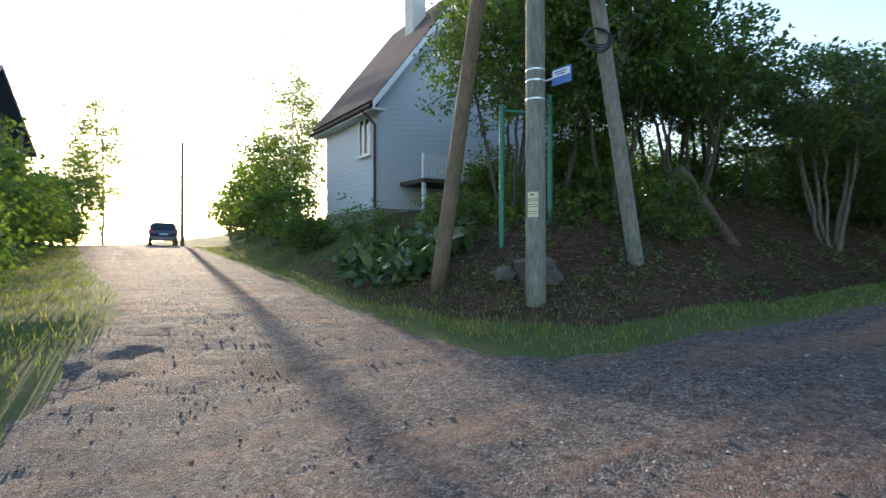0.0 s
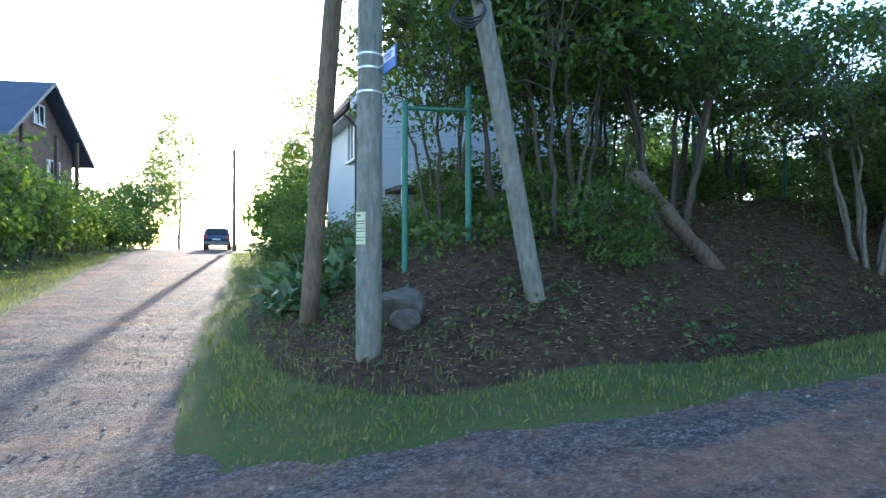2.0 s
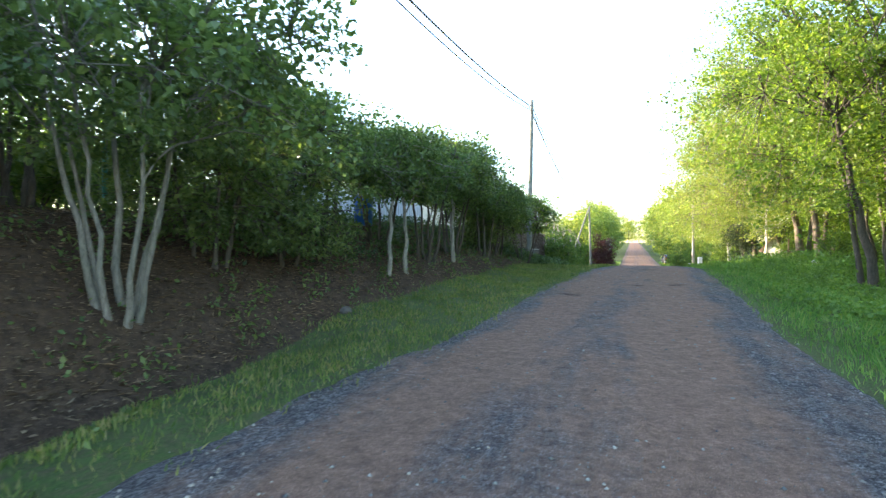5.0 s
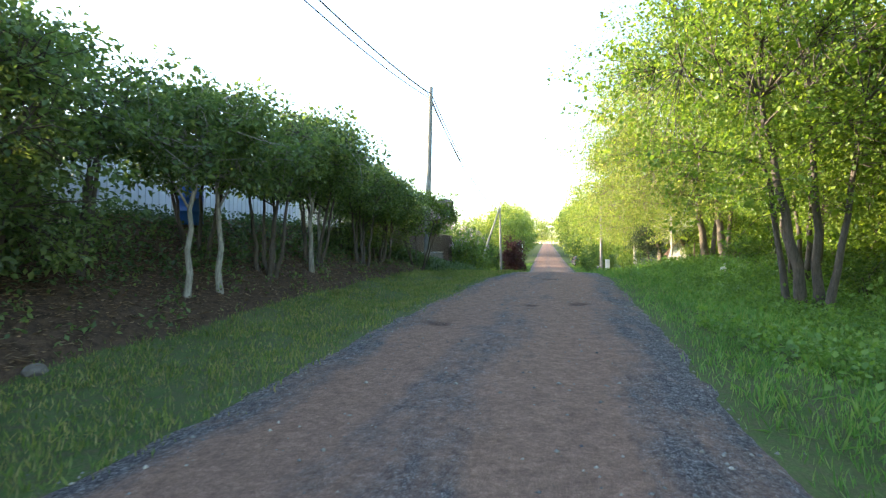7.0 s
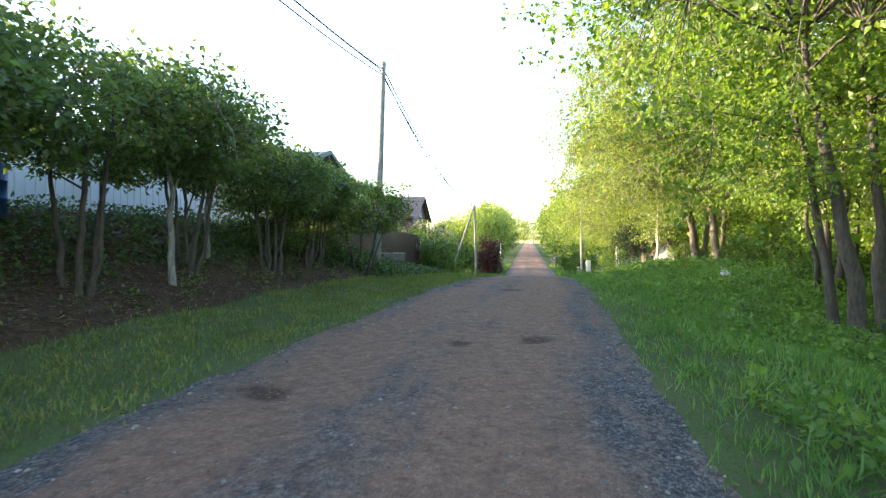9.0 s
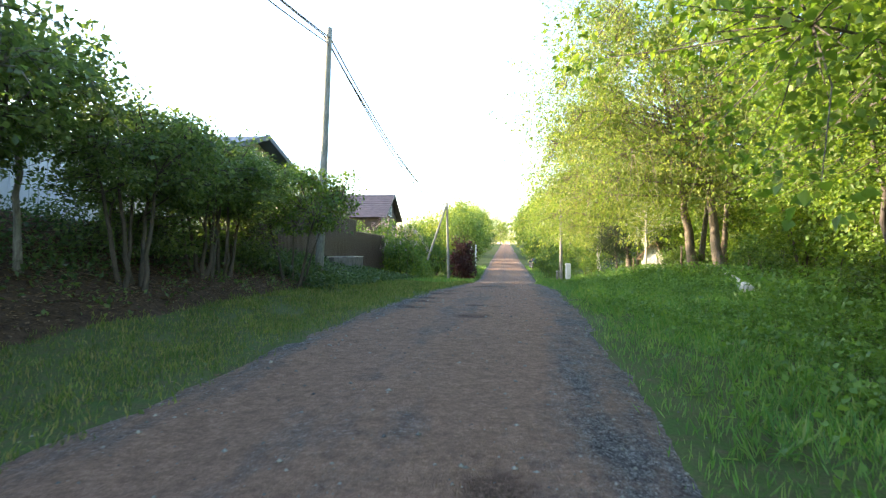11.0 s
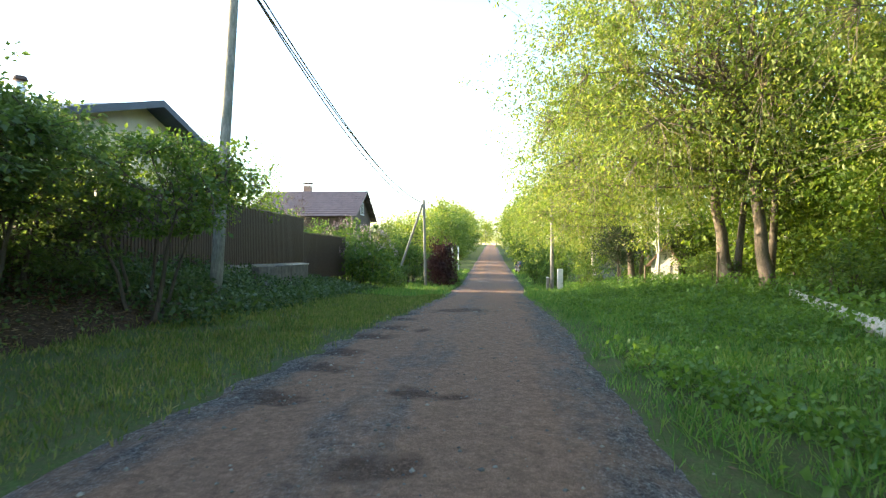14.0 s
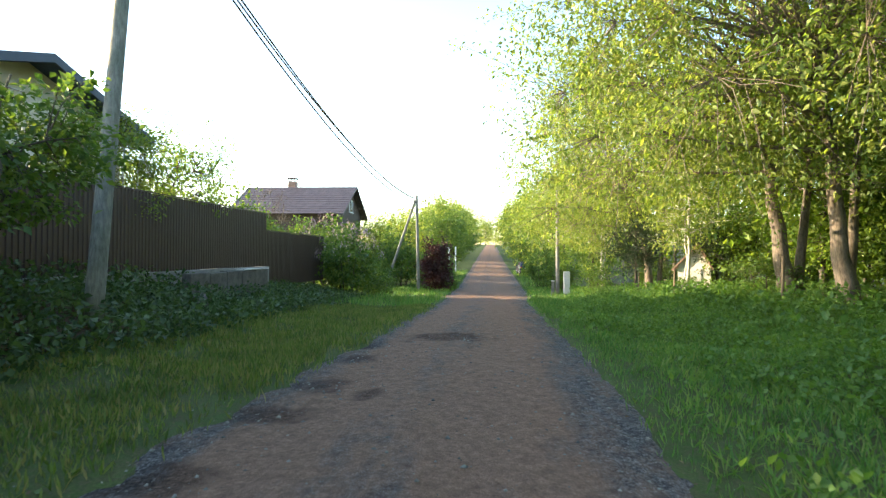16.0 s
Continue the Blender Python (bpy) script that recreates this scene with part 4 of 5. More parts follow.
PA, PA_TOP = (-5.33, 4.9, 0.55), (-5.42, 4.95, 9.0)
pole_a = utility_pole(PA, PA_TOP, 0.135, 0.115, POLE_WOOD, "weathered grey wooden utility pole with metal straps and a notice")
brace_b = utility_pole((-7.36, 4.65, 0.85), (-5.75, 4.95, 8.6), 0.125, 0.1, POLE_BROWN, "brown wooden brace pole leaning against a utility pole", "brace_pole")
brace_c = utility_pole((-5.29, 7.0, 0.8), (-5.42, 5.35, 8.5), 0.115, 0.095, POLE_WOOD, "grey wooden brace pole leaning against a utility pole", "brace_pole")
pole_1 = utility_pole((-5.07, 38.3, 2.05), (-5.12, 39.35, 10.76), 0.15, 0.1, POLE_WOOD, "tall weathered wooden utility pole carrying cables")
pole_2 = utility_pole((-4.1, 71.6, 0.3), (-4.3, 71.6, 7.5), 0.13, 0.1, POLE_WOOD, "wooden utility pole with a slanting brace")
brace_2 = utility_pole((-6.6, 70.8, 0.6), (-4.4, 71.6, 7.1), 0.11, 0.09, POLE_WOOD, "slanting wooden brace of a utility pole", "brace_pole")
pole_r = utility_pole((5.84, 67.0, 0.6), (5.8, 67.0, 7.3), 0.13, 0.11, CONCRETE, "pale concrete utility pole at the grass verge")
pole_f = utility_pole((-41.0, 5.5, 1.6), (-41.0, 5.5, 8.6), 0.13, 0.1, POLE_BROWN, "dark wooden utility pole beside the lane")



def cable(name, a, b, sag, label, r=0.02):
    t = np.linspace(0, 1, 25)[:, None]
    p = np.array(a) + (np.array(b) - np.array(a)) * t
    p[:, 2] -= sag * 4 * (t * (1 - t))[:, 0]
    return tagged(place(name, arrays(name, *tubes([(p, np.full(25, r))], 5), True), RUBBER), label, "cable")


for k, (dx, dz) in enumerate(((-0.2, -0.1), (0.04, -0.22), (0.02, -0.45))):
    tagged(cable("overhead_cable", (PA_TOP[0] + dx, PA_TOP[1], PA_TOP[2] + dz), (-5.12 + dx, 39.33, 10.62 + dz), 0.75 + 0.1 * k, "black overhead cable between wooden poles"), group="overhead cables")
    tagged(cable("overhead_cable", (-5.12 + dx, 39.33, 10.62 + dz), (-4.3 + dx, 71.6, 7.4 + dz), 1.1 + 0.12 * k, "black overhead cable between wooden poles", 0.026), group="overhead cables")
cable("overhead_cable", (PA_TOP[0], PA_TOP[1], PA_TOP[2] - 0.15), (-41.0, 5.5, 8.4), 0.8, "thin overhead cable above the lane", 0.011)
cable("overhead_cable", (-4.3, 71.6, 7.2), (5.8, 100.0, 7.6), 0.5, "thin overhead cable across the road", 0.012)
cable("overhead_cable", (-4.3, 71.6, 7.2), (-18.0, 76.0, 6.4), 0.4, "thin overhead cable running to a house", 0.015)

# straps, notice, blue plate on the corner pole
for z in (3.67, 3.53, 3.29):
    bm = bmesh.new()
    r = 0.136 - 0.02 * (z - PA[2]) / 8.5
    bmesh.ops.create_cone(bm, cap_ends=False, segments=20, radius1=r, radius2=r, depth=0.022)
    o = part("strap", bm, GALV, pole_a, "shiny metal strap", True)
    o.location = (-0.09 * (z - PA[2]) / 8.45, 0.05 * (z - PA[2]) / 8.45, z - PA[2])
AWAY = Matrix.Rotation(radians(66), 4, "Z")       # local -y faces the road junction
notice = new("notice")
notice.matrix_basis = Matrix.Translation((PA[0] + 0.0, PA[1] + 0.01, 1.92)) @ AWAY
bm = bmesh.new()
for i in range(7):
    a0, a1 = -1.25 + i * 0.155, -1.25 + (i + 1) * 0.155
    bm.faces.new([bm.verts.new((0.138 * math.sin(a) , -0.138 * math.cos(a), z)) for a, z in ((a0, -0.16), (a1, -0.16), (a1, 0.16), (a0, 0.16))])
bmesh.ops.remove_doubles(bm, verts=bm.verts, dist=0.001)
bmesh.ops.solidify(bm, geom=bm.faces[:], thickness=0.002)
part("sheet", bm, PAPER, notice)
for j, (z, w, h) in enumerate(((0.125, 0.05, 0.022), (0.07, 0.2, 0.01), (0.045, 0.17, 0.008), (0.0, 0.2, 0.008), (-0.03, 0.14, 0.008), (-0.09, 0.19, 0.007), (-0.12, 0.1, 0.007))):
    bm = bmesh.new()
    am = -0.72
    n = 5
    for i in range(n):
        a0, a1 = am - w / 0.28 + i * w / 0.14 / n, am - w / 0.28 + (i + 1) * w / 0.14 / n
        a0, a1 = max(a0, -1.2), min(a1, -0.22)
        bm.faces.new([bm.verts.new((0.1425 * math.sin(a), -0.1425 * math.cos(a), zz)) for a, zz in ((a0, z - h / 2), (a1, z - h / 2), (a1, z + h / 2), (a0, z + h / 2))])
    part("printed_line", bm, INK, notice)
tagged(notice, "yellowed paper notice with dark print stuck on a pole", "notice")
plate = new("sign_plate")
plate.matrix_basis = Matrix.Translation((-4.98, 5.0, 3.52)) @ Matrix.Rotation(radians(4), 4, "Z")
box("board", -0.15, 0.17, -0.006, 0.006, -0.1, 0.11, BLUE_PAINT, plate, 0.003)
box("white_band", -0.13, 0.15, -0.009, -0.0065, 0.0, 0.09, WHITE_TRIM, plate, 0.0)
for k, (w, z) in enumerate(((0.2, 0.06), (0.14, 0.03))):
    box("lettering", -w / 2, w / 2, -0.0125, -0.0095, z - 0.008, z + 0.008, BLUE_PAINT, plate, 0.0)
box("bracket", -0.34, -0.13, -0.01, 0.01, -0.01, 0.01, GALV, plate, 0.0)
tagged(plate, "small blue and white sign plate fixed to a pole", "sign")
coil = new("cable_coil")
coil.matrix_basis = Matrix.Translation((-5.28, 6.0, 4.32)) @ Euler((radians(70), 0, radians(55))).to_matrix().to_4x4()
lines = []
for k in range(4):
    a = np.linspace(0, 2 * math.pi, 25)
    r = 0.16 + 0.012 * k
    lines.append((np.stack([r * np.cos(a), r * np.sin(a) - 0.03 * k, 0.02 * np.sin(a * 3 + k) + 0.012 * k], 1), np.full(25, 0.011)))
for k, l in enumerate(lines):
    place("loop", arrays("loop", *tubes([l], 6), True), RUBBER, coil)
tagged(coil, "coil of black cable hung on a leaning pole", "cable coil")
jbox = new("junction_box")
jbox.location = (-5.18, 5.83, 5.0)
box("case", -0.09, 0.09, -0.06, 0.06, -0.16, 0.16, WHITE_TRIM, jbox, 0.015)
box("lid", -0.095, 0.095, -0.07, -0.058, -0.165, 0.165, WHITE_TRIM, jbox, 0.004)
box("gland", -0.02, 0.02, -0.02, 0.02, -0.21, -0.155, RUBBER, jbox, 0.004)
tagged(jbox, "white junction box on a leaning pole", "junction box")


# ---- houses ----
def slab(name, pts, material, parent, thick=0.12):
    """A flat board with these corners, thickened downwards."""
    bm = bmesh.new()
    f = bm.faces.new([bm.verts.new(p) for p in pts])
    if f.normal.z < 0 or (abs(f.normal.z) < 1e-6 and f.normal.x < 0):
        f.normal_flip()
    r = bmesh.ops.extrude_face_region(bm, geom=[f])
    n = (Vector(pts[1]) - Vector(pts[0])).cross(Vector(pts[2]) - Vector(pts[0])).normalized()
    n = -n if n.z > 0 else n
    bmesh.ops.translate(bm, vec=n * thick, verts=[v for v in r["geom"] if isinstance(v, bmesh.types.BMVert)])
    return part(name, bm, material, parent)


def window(parent, m, w, h, name="window"):
    """A framed window; local x across, z up, -y outwards."""
    bm = bmesh.new()
    for x0, x1, z0, z1 in ((-w / 2 - 0.07, -w / 2, -0.07, h + 0.07), (w / 2, w / 2 + 0.07, -0.07, h + 0.07), (-w / 2, w / 2, h, h + 0.07), (-w / 2, w / 2, -0.07, 0), (-0.025, 0.025, 0, h)):
        box_into(bm, x0, x1, -0.06, 0.02, z0, z1)
    f = part(name, bm, WHITE_TRIM, parent)
    f.matrix_basis = m
    box("pane", -w / 2, -0.025, -0.02, -0.008, 0, h, GLASS_DARK, f, 0.0)
    box("pane", 0.025, w / 2, -0.02, -0.008, 0, h, GLASS_DARK, f, 0.0)
    box("sill", -w / 2 - 0.1, w / 2 + 0.1, -0.12, -0.06, -0.1, -0.06, WHITE_TRIM, f, 0.005)
    return f


def corner_house():
    """The pale blue house: gable towards the road, steep slope to the lane, shallow slope behind."""
    top = new("house")
    x0, x1, y0, yr, y1, zb, ze, zr, ze2 = -19.4, -15.2, 7.5, 10.5, 16.5, 1.9, 6.1, 9.9, 8.3
    prof = [(y0, zb), (y1, zb), (y1, ze2), (yr, zr), (y0, ze)]
    bm = bmesh.new()
    a = [bm.verts.new((x0, y, z)) for y, z in prof]
    b = [bm.verts.new((x1, y, z)) for y, z in prof]
    bm.faces.new(a), bm.faces.new(b)
    for i in range(5):
        j = (i + 1) % 5
        bm.faces.new([a[i], a[j], b[j], b[i]])
    part("wall", bm, SIDING, top)
    plank = bmesh.new()
    box_into(plank, 0, 1, 0, 0.028, 0, 1)
    me = bpy.data.meshes.new("plank")
    plank.to_mesh(me)
    plank.free()
    me.materials.append(SIDING)
    z = 2.6
    while z < 9.6:
        ya = y0 if z < ze else y0 + (z - ze) / (zr - ze) * (yr - y0)
        yb = y1 if z < ze2 else yr + (zr - z) / (zr - ze2) * (y1 - yr)
        o = new("plank", me)
        o.parent = top
        o.matrix_basis = Matrix.Translation((x1 + 0.002, ya, z)) @ Euler((0, radians(-5), radians(90))).to_matrix().to_4x4() @ pose(0, 0, 0, 4) @ Matrix.Diagonal((yb - ya, -1, 0.15, 1))
        if z < ze - 0.15:
            o = new("plank", me)
            o.parent = top
            o.matrix_basis = Matrix.Translation((x0, y0 - 0.002, z)) @ pose(0, 0, 0, 5) @ Matrix.Diagonal((x1 - x0, -1, 0.15, 1))
        z += 0.16
    box("plinth", x0 - 0.03, x1 + 0.05, y0 - 0.05, y1, 1.9, 2.6, CONCRETE, top)
    ov = 0.5
    k1, k2 = (zr - ze) / (yr - y0), (zr - ze2) / (y1 - yr)
    slab("roof", [(x0 - ov, y0 - 0.42, ze - 0.42 * k1 + 0.2), (x1 + ov, y0 - 0.42, ze - 0.42 * k1 + 0.2), (x1 + ov, yr, zr + 0.2), (x0 - ov, yr, zr + 0.2)], ROOF_BROWN, top)
    slab("roof", [(x0 - ov, yr, zr + 0.2), (x1 + ov, yr, zr + 0.2), (x1 + ov, y1 + ov, ze2 - ov * k2 + 0.2), (x0 - ov, y1 + ov, ze2 - ov * k2 + 0.2)], ROOF_BROWN, top)
    for ya, za, yb, zb2 in ((y0 - 0.42, ze - 0.42 * k1, yr, zr), (yr, zr, y1 + ov, ze2 - ov * k2)):
        bm = bmesh.new()
        vs = [bm.verts.new((x, y, z)) for x in (x1 + ov + 0.003, x1 + ov + 0.03) for y, z in ((ya, za - 0.08), (yb, zb2 - 0.08), (yb, zb2 + 0.16), (ya, za + 0.16))]
        for f in ((0, 1, 2, 3), (4, 5, 6, 7), (0, 1, 5, 4), (1, 2, 6, 5), (2, 3, 7, 6), (3, 0, 4, 7)):
            bm.faces.new([vs[i] for i in f])
        part("bargeboard", bm, WHITE_TRIM, top, "white bargeboard")
    box("soffit", x0 - ov, x1 + ov, y0 - 0.42, y0, ze - 0.62, ze - 0.56, WHITE_TRIM, top, 0.0)
    gut = tubes([(np.array([(x, y0 - 0.47, ze - 0.52) for x in np.linspace(x0 - ov, x1 + ov, 5)]), np.full(5, 0.06))], 8)
    place("gutter", arrays("gutter", *gut, True), ROOF_BROWN, top)
    pipe = tubes([(np.array([(x1 - 0.15, y0 - 0.45, ze - 0.55), (x1 + 0.02, y0 - 0.12, ze - 0.95), (x1 + 0.02, y0 - 0.12, 4.0), (x1 + 0.02, y0 - 0.12, 2.6)]), np.full(4, 0.05))], 8)
    place("downpipe", arrays("downpipe", *pipe, True), ROOF_BROWN, top, "brown downpipe at the corner")
    ch = box("chimney", -17.3, -16.75, 9.6, 10.15, 8.0, 10.75, WHITE_BLOCK, top, 0.01, "pale chimney with a dark cap")
    box("cap", -17.36, -16.69, 9.54, 10.21, 10.75, 10.85, ROOF_BROWN, ch, 0.0)
    box("flue", -17.2, -16.85, 9.7, 10.05, 10.85, 11.05, ROOF_BROWN, ch, 0.0)
    window(top, Matrix.Translation((-16.0, y0 - 0.04, 4.35)), 0.7, 1.1)
    EAST = Matrix.Rotation(radians(90), 4, "Z")
    window(top, Matrix.Translation((x1 + 0.06, 10.0, 7.6)) @ EAST, 0.7, 0.9)
    return tagged(top, "pale blue clapboard house with a steep brown roof", "house")


corner_house()
porch = new("porch_railing")
for k in range(7):
    y = 8.3 + k
    box("post", -13.86, -13.76, y - 0.05, y + 0.05, height(-13.8, y) - 0.1, 4.15, WHITE_TRIM, porch, 0.008)
for z in (3.62, 4.02):
    box("rail", -13.835, -13.785, 8.3, 14.3, z, z + 0.06, WHITE_TRIM, porch, 0.005)
box("deck", -15.1, -13.7, 8.2, 14.4, 3.3, 3.42, DARK_WOOD, porch, 0.005)
bm = bmesh.new()
box_into(bm, -0.012, 0.012, -0.035, 0.035, 0, 0.62, 0.0)
pm = bpy.data.meshes.new("picket")
bm.to_mesh(pm)
bm.free()
pm.materials.append(WHITE_TRIM)
for k in range(46):
    o = new("picket", pm)
    o.parent = porch
    o.location = (-13.77, 8.42 + k * 0.13, 3.5)
tagged(porch, "white picket railing of a house porch", "railing")
gate = new("frame")
gate.name = "tube_frame"
for x, y, zt in ((-7.45, 6.05, 3.85), (-7.2, 6.95, 4.1)):
    post_mesh("post", (x, y, height(x, y) - 0.2), (x, y, zt), 0.045, 0.045, GREEN_PAINT, gate, 10)
post_mesh("crossbar", (-7.45, 6.05, 3.75), (-7.2, 6.95, 3.75), 0.03, 0.03, GREEN_PAINT, gate, 10)
tagged(gate, "green painted steel tube frame among bushes", "metal frame")
for x, y, zt in ((-8.2, 12.6, 4.4), (-8.4, 15.7, 4.3), (-8.3, 18.7, 4.3)):
    g = new("fence_post")
    g.location = (x, y, height(x, y))
    post_mesh("tube", (0, 0, -0.2), (0, 0, zt - g.location.z), 0.045, 0.045, GREEN_PAINT, g, 10)
    box("cap", -0.05, 0.05, -0.05, 0.05, zt - g.location.z, zt - g.location.z + 0.03, GREEN_PAINT, g, 0.008)
    tagged(g, "green painted steel post behind the hedge", "fence post", "garden fence posts")


def gable_house(name, w, d, eave, ridge, wall_mat, roof_mat, label, over=0.45, rows=0):
    """Ridge along local y. Origin at the middle of the floor."""
    top = new(name)
    bm = bmesh.new()
    prof = [(-w / 2, -1.0), (w / 2, -1.0), (w / 2, eave), (0, ridge), (-w / 2, eave)]
    a = [bm.verts.new((x, -d / 2, z)) for x, z in prof]
    b = [bm.verts.new((x, d / 2, z)) for x, z in prof]
    bm.faces.new(a), bm.faces.new(b)
    for i in range(5):
        j = (i + 1) % 5
        bm.faces.new([a[i], a[j], b[j], b[i]])
    part("wall", bm, wall_mat, top)
    k = (ridge - eave) / (w / 2)
    for s in (-1, 1):
        xe, zeave = s * (w / 2 + over), eave - over * k + 0.08
        zt = ridge + 0.08
        n = rows or 1
        for q in range(n):
            f0, f1 = q / n, (q + 1) / n
            lift = 0.03 if rows else 0.0
            slab("tile_course" if rows else "roof", [(xe * (1 - f0), -d / 2 - over, zeave + (zt - zeave) * f0 + lift), (xe * (1 - f0), d / 2 + over, zeave + (zt - zeave) * f0 + lift), (xe * (1 - f1), d / 2 + over, zeave + (zt - zeave) * f1), (xe * (1 - f1), -d / 2 - over, zeave + (zt - zeave) * f1)], roof_mat, top, 0.06 if rows else 0.14)
        for yy in (-d / 2 - over, d / 2 + over):
            bm = bmesh.new()
            vs = [bm.verts.new((x, y, z)) for y in (yy - 0.02, yy + 0.02) for x, z in ((xe, zeave - 0.16), (0, zt - 0.16), (0, zt + 0.04), (xe, zeave + 0.04))]
            for f in ((0, 1, 2, 3), (4, 5, 6, 7), (0, 1, 5, 4), (1, 2, 6, 5), (2, 3, 7, 6), (3, 0, 4, 7)):
                bm.faces.new([vs[i] for i in f])
            part("bargeboard", bm, roof_mat, top)
    return tagged(top, label, "house")


house_2 = gable_house("house", 6.4, 8.0, 5.0, 7.9, HOUSE_WOOD, ROOF_BLUE, "dark wooden two-storey house behind bushes", 0.8)
house_2.matrix_basis = pose(-34.2, -7.9, 2.0, 0, 0, -16)
for x in (-2.4, -0.4, 2.4):
    box("balcony_post", x - 0.08, x + 0.08, 4.55, 4.71, 2.4, 5.4, DARK_WOOD, house_2, 0.01)
box("balcony", -3.0, 3.0, 4.0, 4.8, 2.2, 2.4, DARK_WOOD, house_2, 0.01)
box("balcony_rail", -3.0, 3.0, 4.6, 4.68, 3.2, 3.3, DARK_WOOD, house_2, 0.01)
window(house_2, Matrix.Translation((0, 4.02, 5.9)) @ Matrix.Rotation(radians(180), 4, "Z"), 0.8, 0.9)
window(house_2, Matrix.Translation((-1.3, 4.02, 3.0)) @ Matrix.Rotation(radians(180), 4, "Z"), 1.0, 1.2)
house_3 = gable_house("house", 8.0, 9.0, 5.0, 7.4, DARK_WOOD, ROOF_TILE, "house with a plum-brown tiled roof behind a fence", 0.6, 12)
house_3.matrix_basis = pose(-15.9, 79.0, 1.6, 0, 0, 90)
ch = box("chimney", -0.35, 0.35, -0.35, 0.35, 6.6, 8.1, BRICK_MAT, house_3, 0.02, "brick chimney with a metal hood")
ch.location = (0.8, 1.2, 0)
box("hood", -0.45, 0.45, -0.45, 0.45, 8.35, 8.42, ROOF_TILE, ch, 0.0)
for sx, sy in ((-0.3, -0.3), (0.3, -0.3), (-0.3, 0.3), (0.3, 0.3)):
    box("hood_leg", sx - 0.03, sx + 0.03, sy - 0.03, sy + 0.03, 8.1, 8.35, ROOF_TILE, ch, 0.0)
window(house_3, Matrix.Translation((0, -4.54, 5.2)), 1.0, 1.0)
house_4 = gable_house("house", 6.0, 8.0, 3.85, 4.8, CREAM, ROOF_BLUE, "cream house with a blue roof behind the fence", 0.6)
house_4.matrix_basis = pose(-12.7, 41.0, 2.4, 0, 0, 90)
window(house_4, Matrix.Translation((1.2, -4.04, 1.0)), 1.1, 1.3)
flue = post_mesh("flue", (-2.4, -2.34, 3.7), (-2.4, -2.34, 4.75), 0.11, 0.11, GALV, house_4, 12, "metal flue pipe on the roof")
post_mesh("cap", (-2.4, -2.34, 4.78), (-2.4, -2.34, 4.88), 0.17, 0.13, ROOF_BROWN, flue, 12)
shed = new("shed")
SX0, SX1, SY0, SY1, SZ = -12.4, -9.4, 23.0, 33.5, 2.6
box("wall", SX0, SX1, SY0, SY1, 2.0, 5.3, PALE_SHEET, shed, 0.0)
box("roof", SX0 - 0.2, SX1 + 0.25, SY0 - 0.2, SY1 + 0.2, 5.3, 5.42, ROOF_BROWN, shed, 0.0)
for k in range(42):
    y = SY0 + 0.12 + k * 0.25
    box("rib", SX1, SX1 + 0.025, y - 0.03, y + 0.03, 2.3, 5.25, PALE_SHEET, shed, 0.0)
tagged(shed, "long pale sheet-clad shed behind the hedge", "shed")
drum = new("barrel")
drum.location = (-7.7, 24.0, height(-7.7, 24.0))
bm = bmesh.new()
prof = [(0.0, 0.0), (0.27, 0.0), (0.29, 0.04), (0.29, 0.3), (0.305, 0.32), (0.29, 0.34), (0.29, 0.6), (0.305, 0.62), (0.29, 0.64), (0.29, 0.9), (0.27, 0.94), (0.0, 0.94)]
for a in range(20):
    a0, a1 = a * math.pi / 10, (a + 1) * math.pi / 10
    for (r0, z0), (r1, z1) in zip(prof, prof[1:]):
        pts = [(r0 * math.cos(a0), r0 * math.sin(a0), z0), (r0 * math.cos(a1), r0 * math.sin(a1), z0), (r1 * math.cos(a1), r1 * math.sin(a1), z1), (r1 * math.cos(a0), r1 * math.sin(a0), z1)]
        pts = [p for i, p in enumerate(pts) if p not in pts[:i]]
        if len(pts) > 2:
            bm.faces.new([bm.verts.new(p) for p in pts])
bmesh.ops.remove_doubles(bm, verts=bm.verts, dist=0.0005)
part("drum", bm, BLUE_PAINT, drum, smooth=True)
tagged(drum, "blue plastic barrel behind the hedge", "barrel")


# ---- brown fence and low wall ----
def ribbed_panel(w, h):
    """A trapezoid-ribbed metal sheet: across x, up z."""
    bm = bmesh.new()
    xs, q = [], 0.0
    while q < w - 0.01:
        xs += [(q, 0.0), (q + 0.055, 0.0), (q + 0.07, -0.022), (q + 0.115, -0.022), (q + 0.13, 0.0)]
        q += 0.13
    rows = [[bm.verts.new((min(x, w), y, z)) for x, y in xs] for z in (0, h)]
    for i in range(len(xs) - 1):
        if xs[i + 1][0] - xs[i][0] > 1e-4:
            bm.faces.new([rows[0][i], rows[0][i + 1], rows[1][i + 1], rows[1][i]])
    bmesh.ops.remove_doubles(bm, verts=bm.verts, dist=0.0005)
    bmesh.ops.solidify(bm, geom=bm.faces[:], thickness=0.004)
    me = bpy.data.meshes.new("panel")
    bm.to_mesh(me)
    bm.free()
    me.materials.append(FENCE_BROWN)
    return me


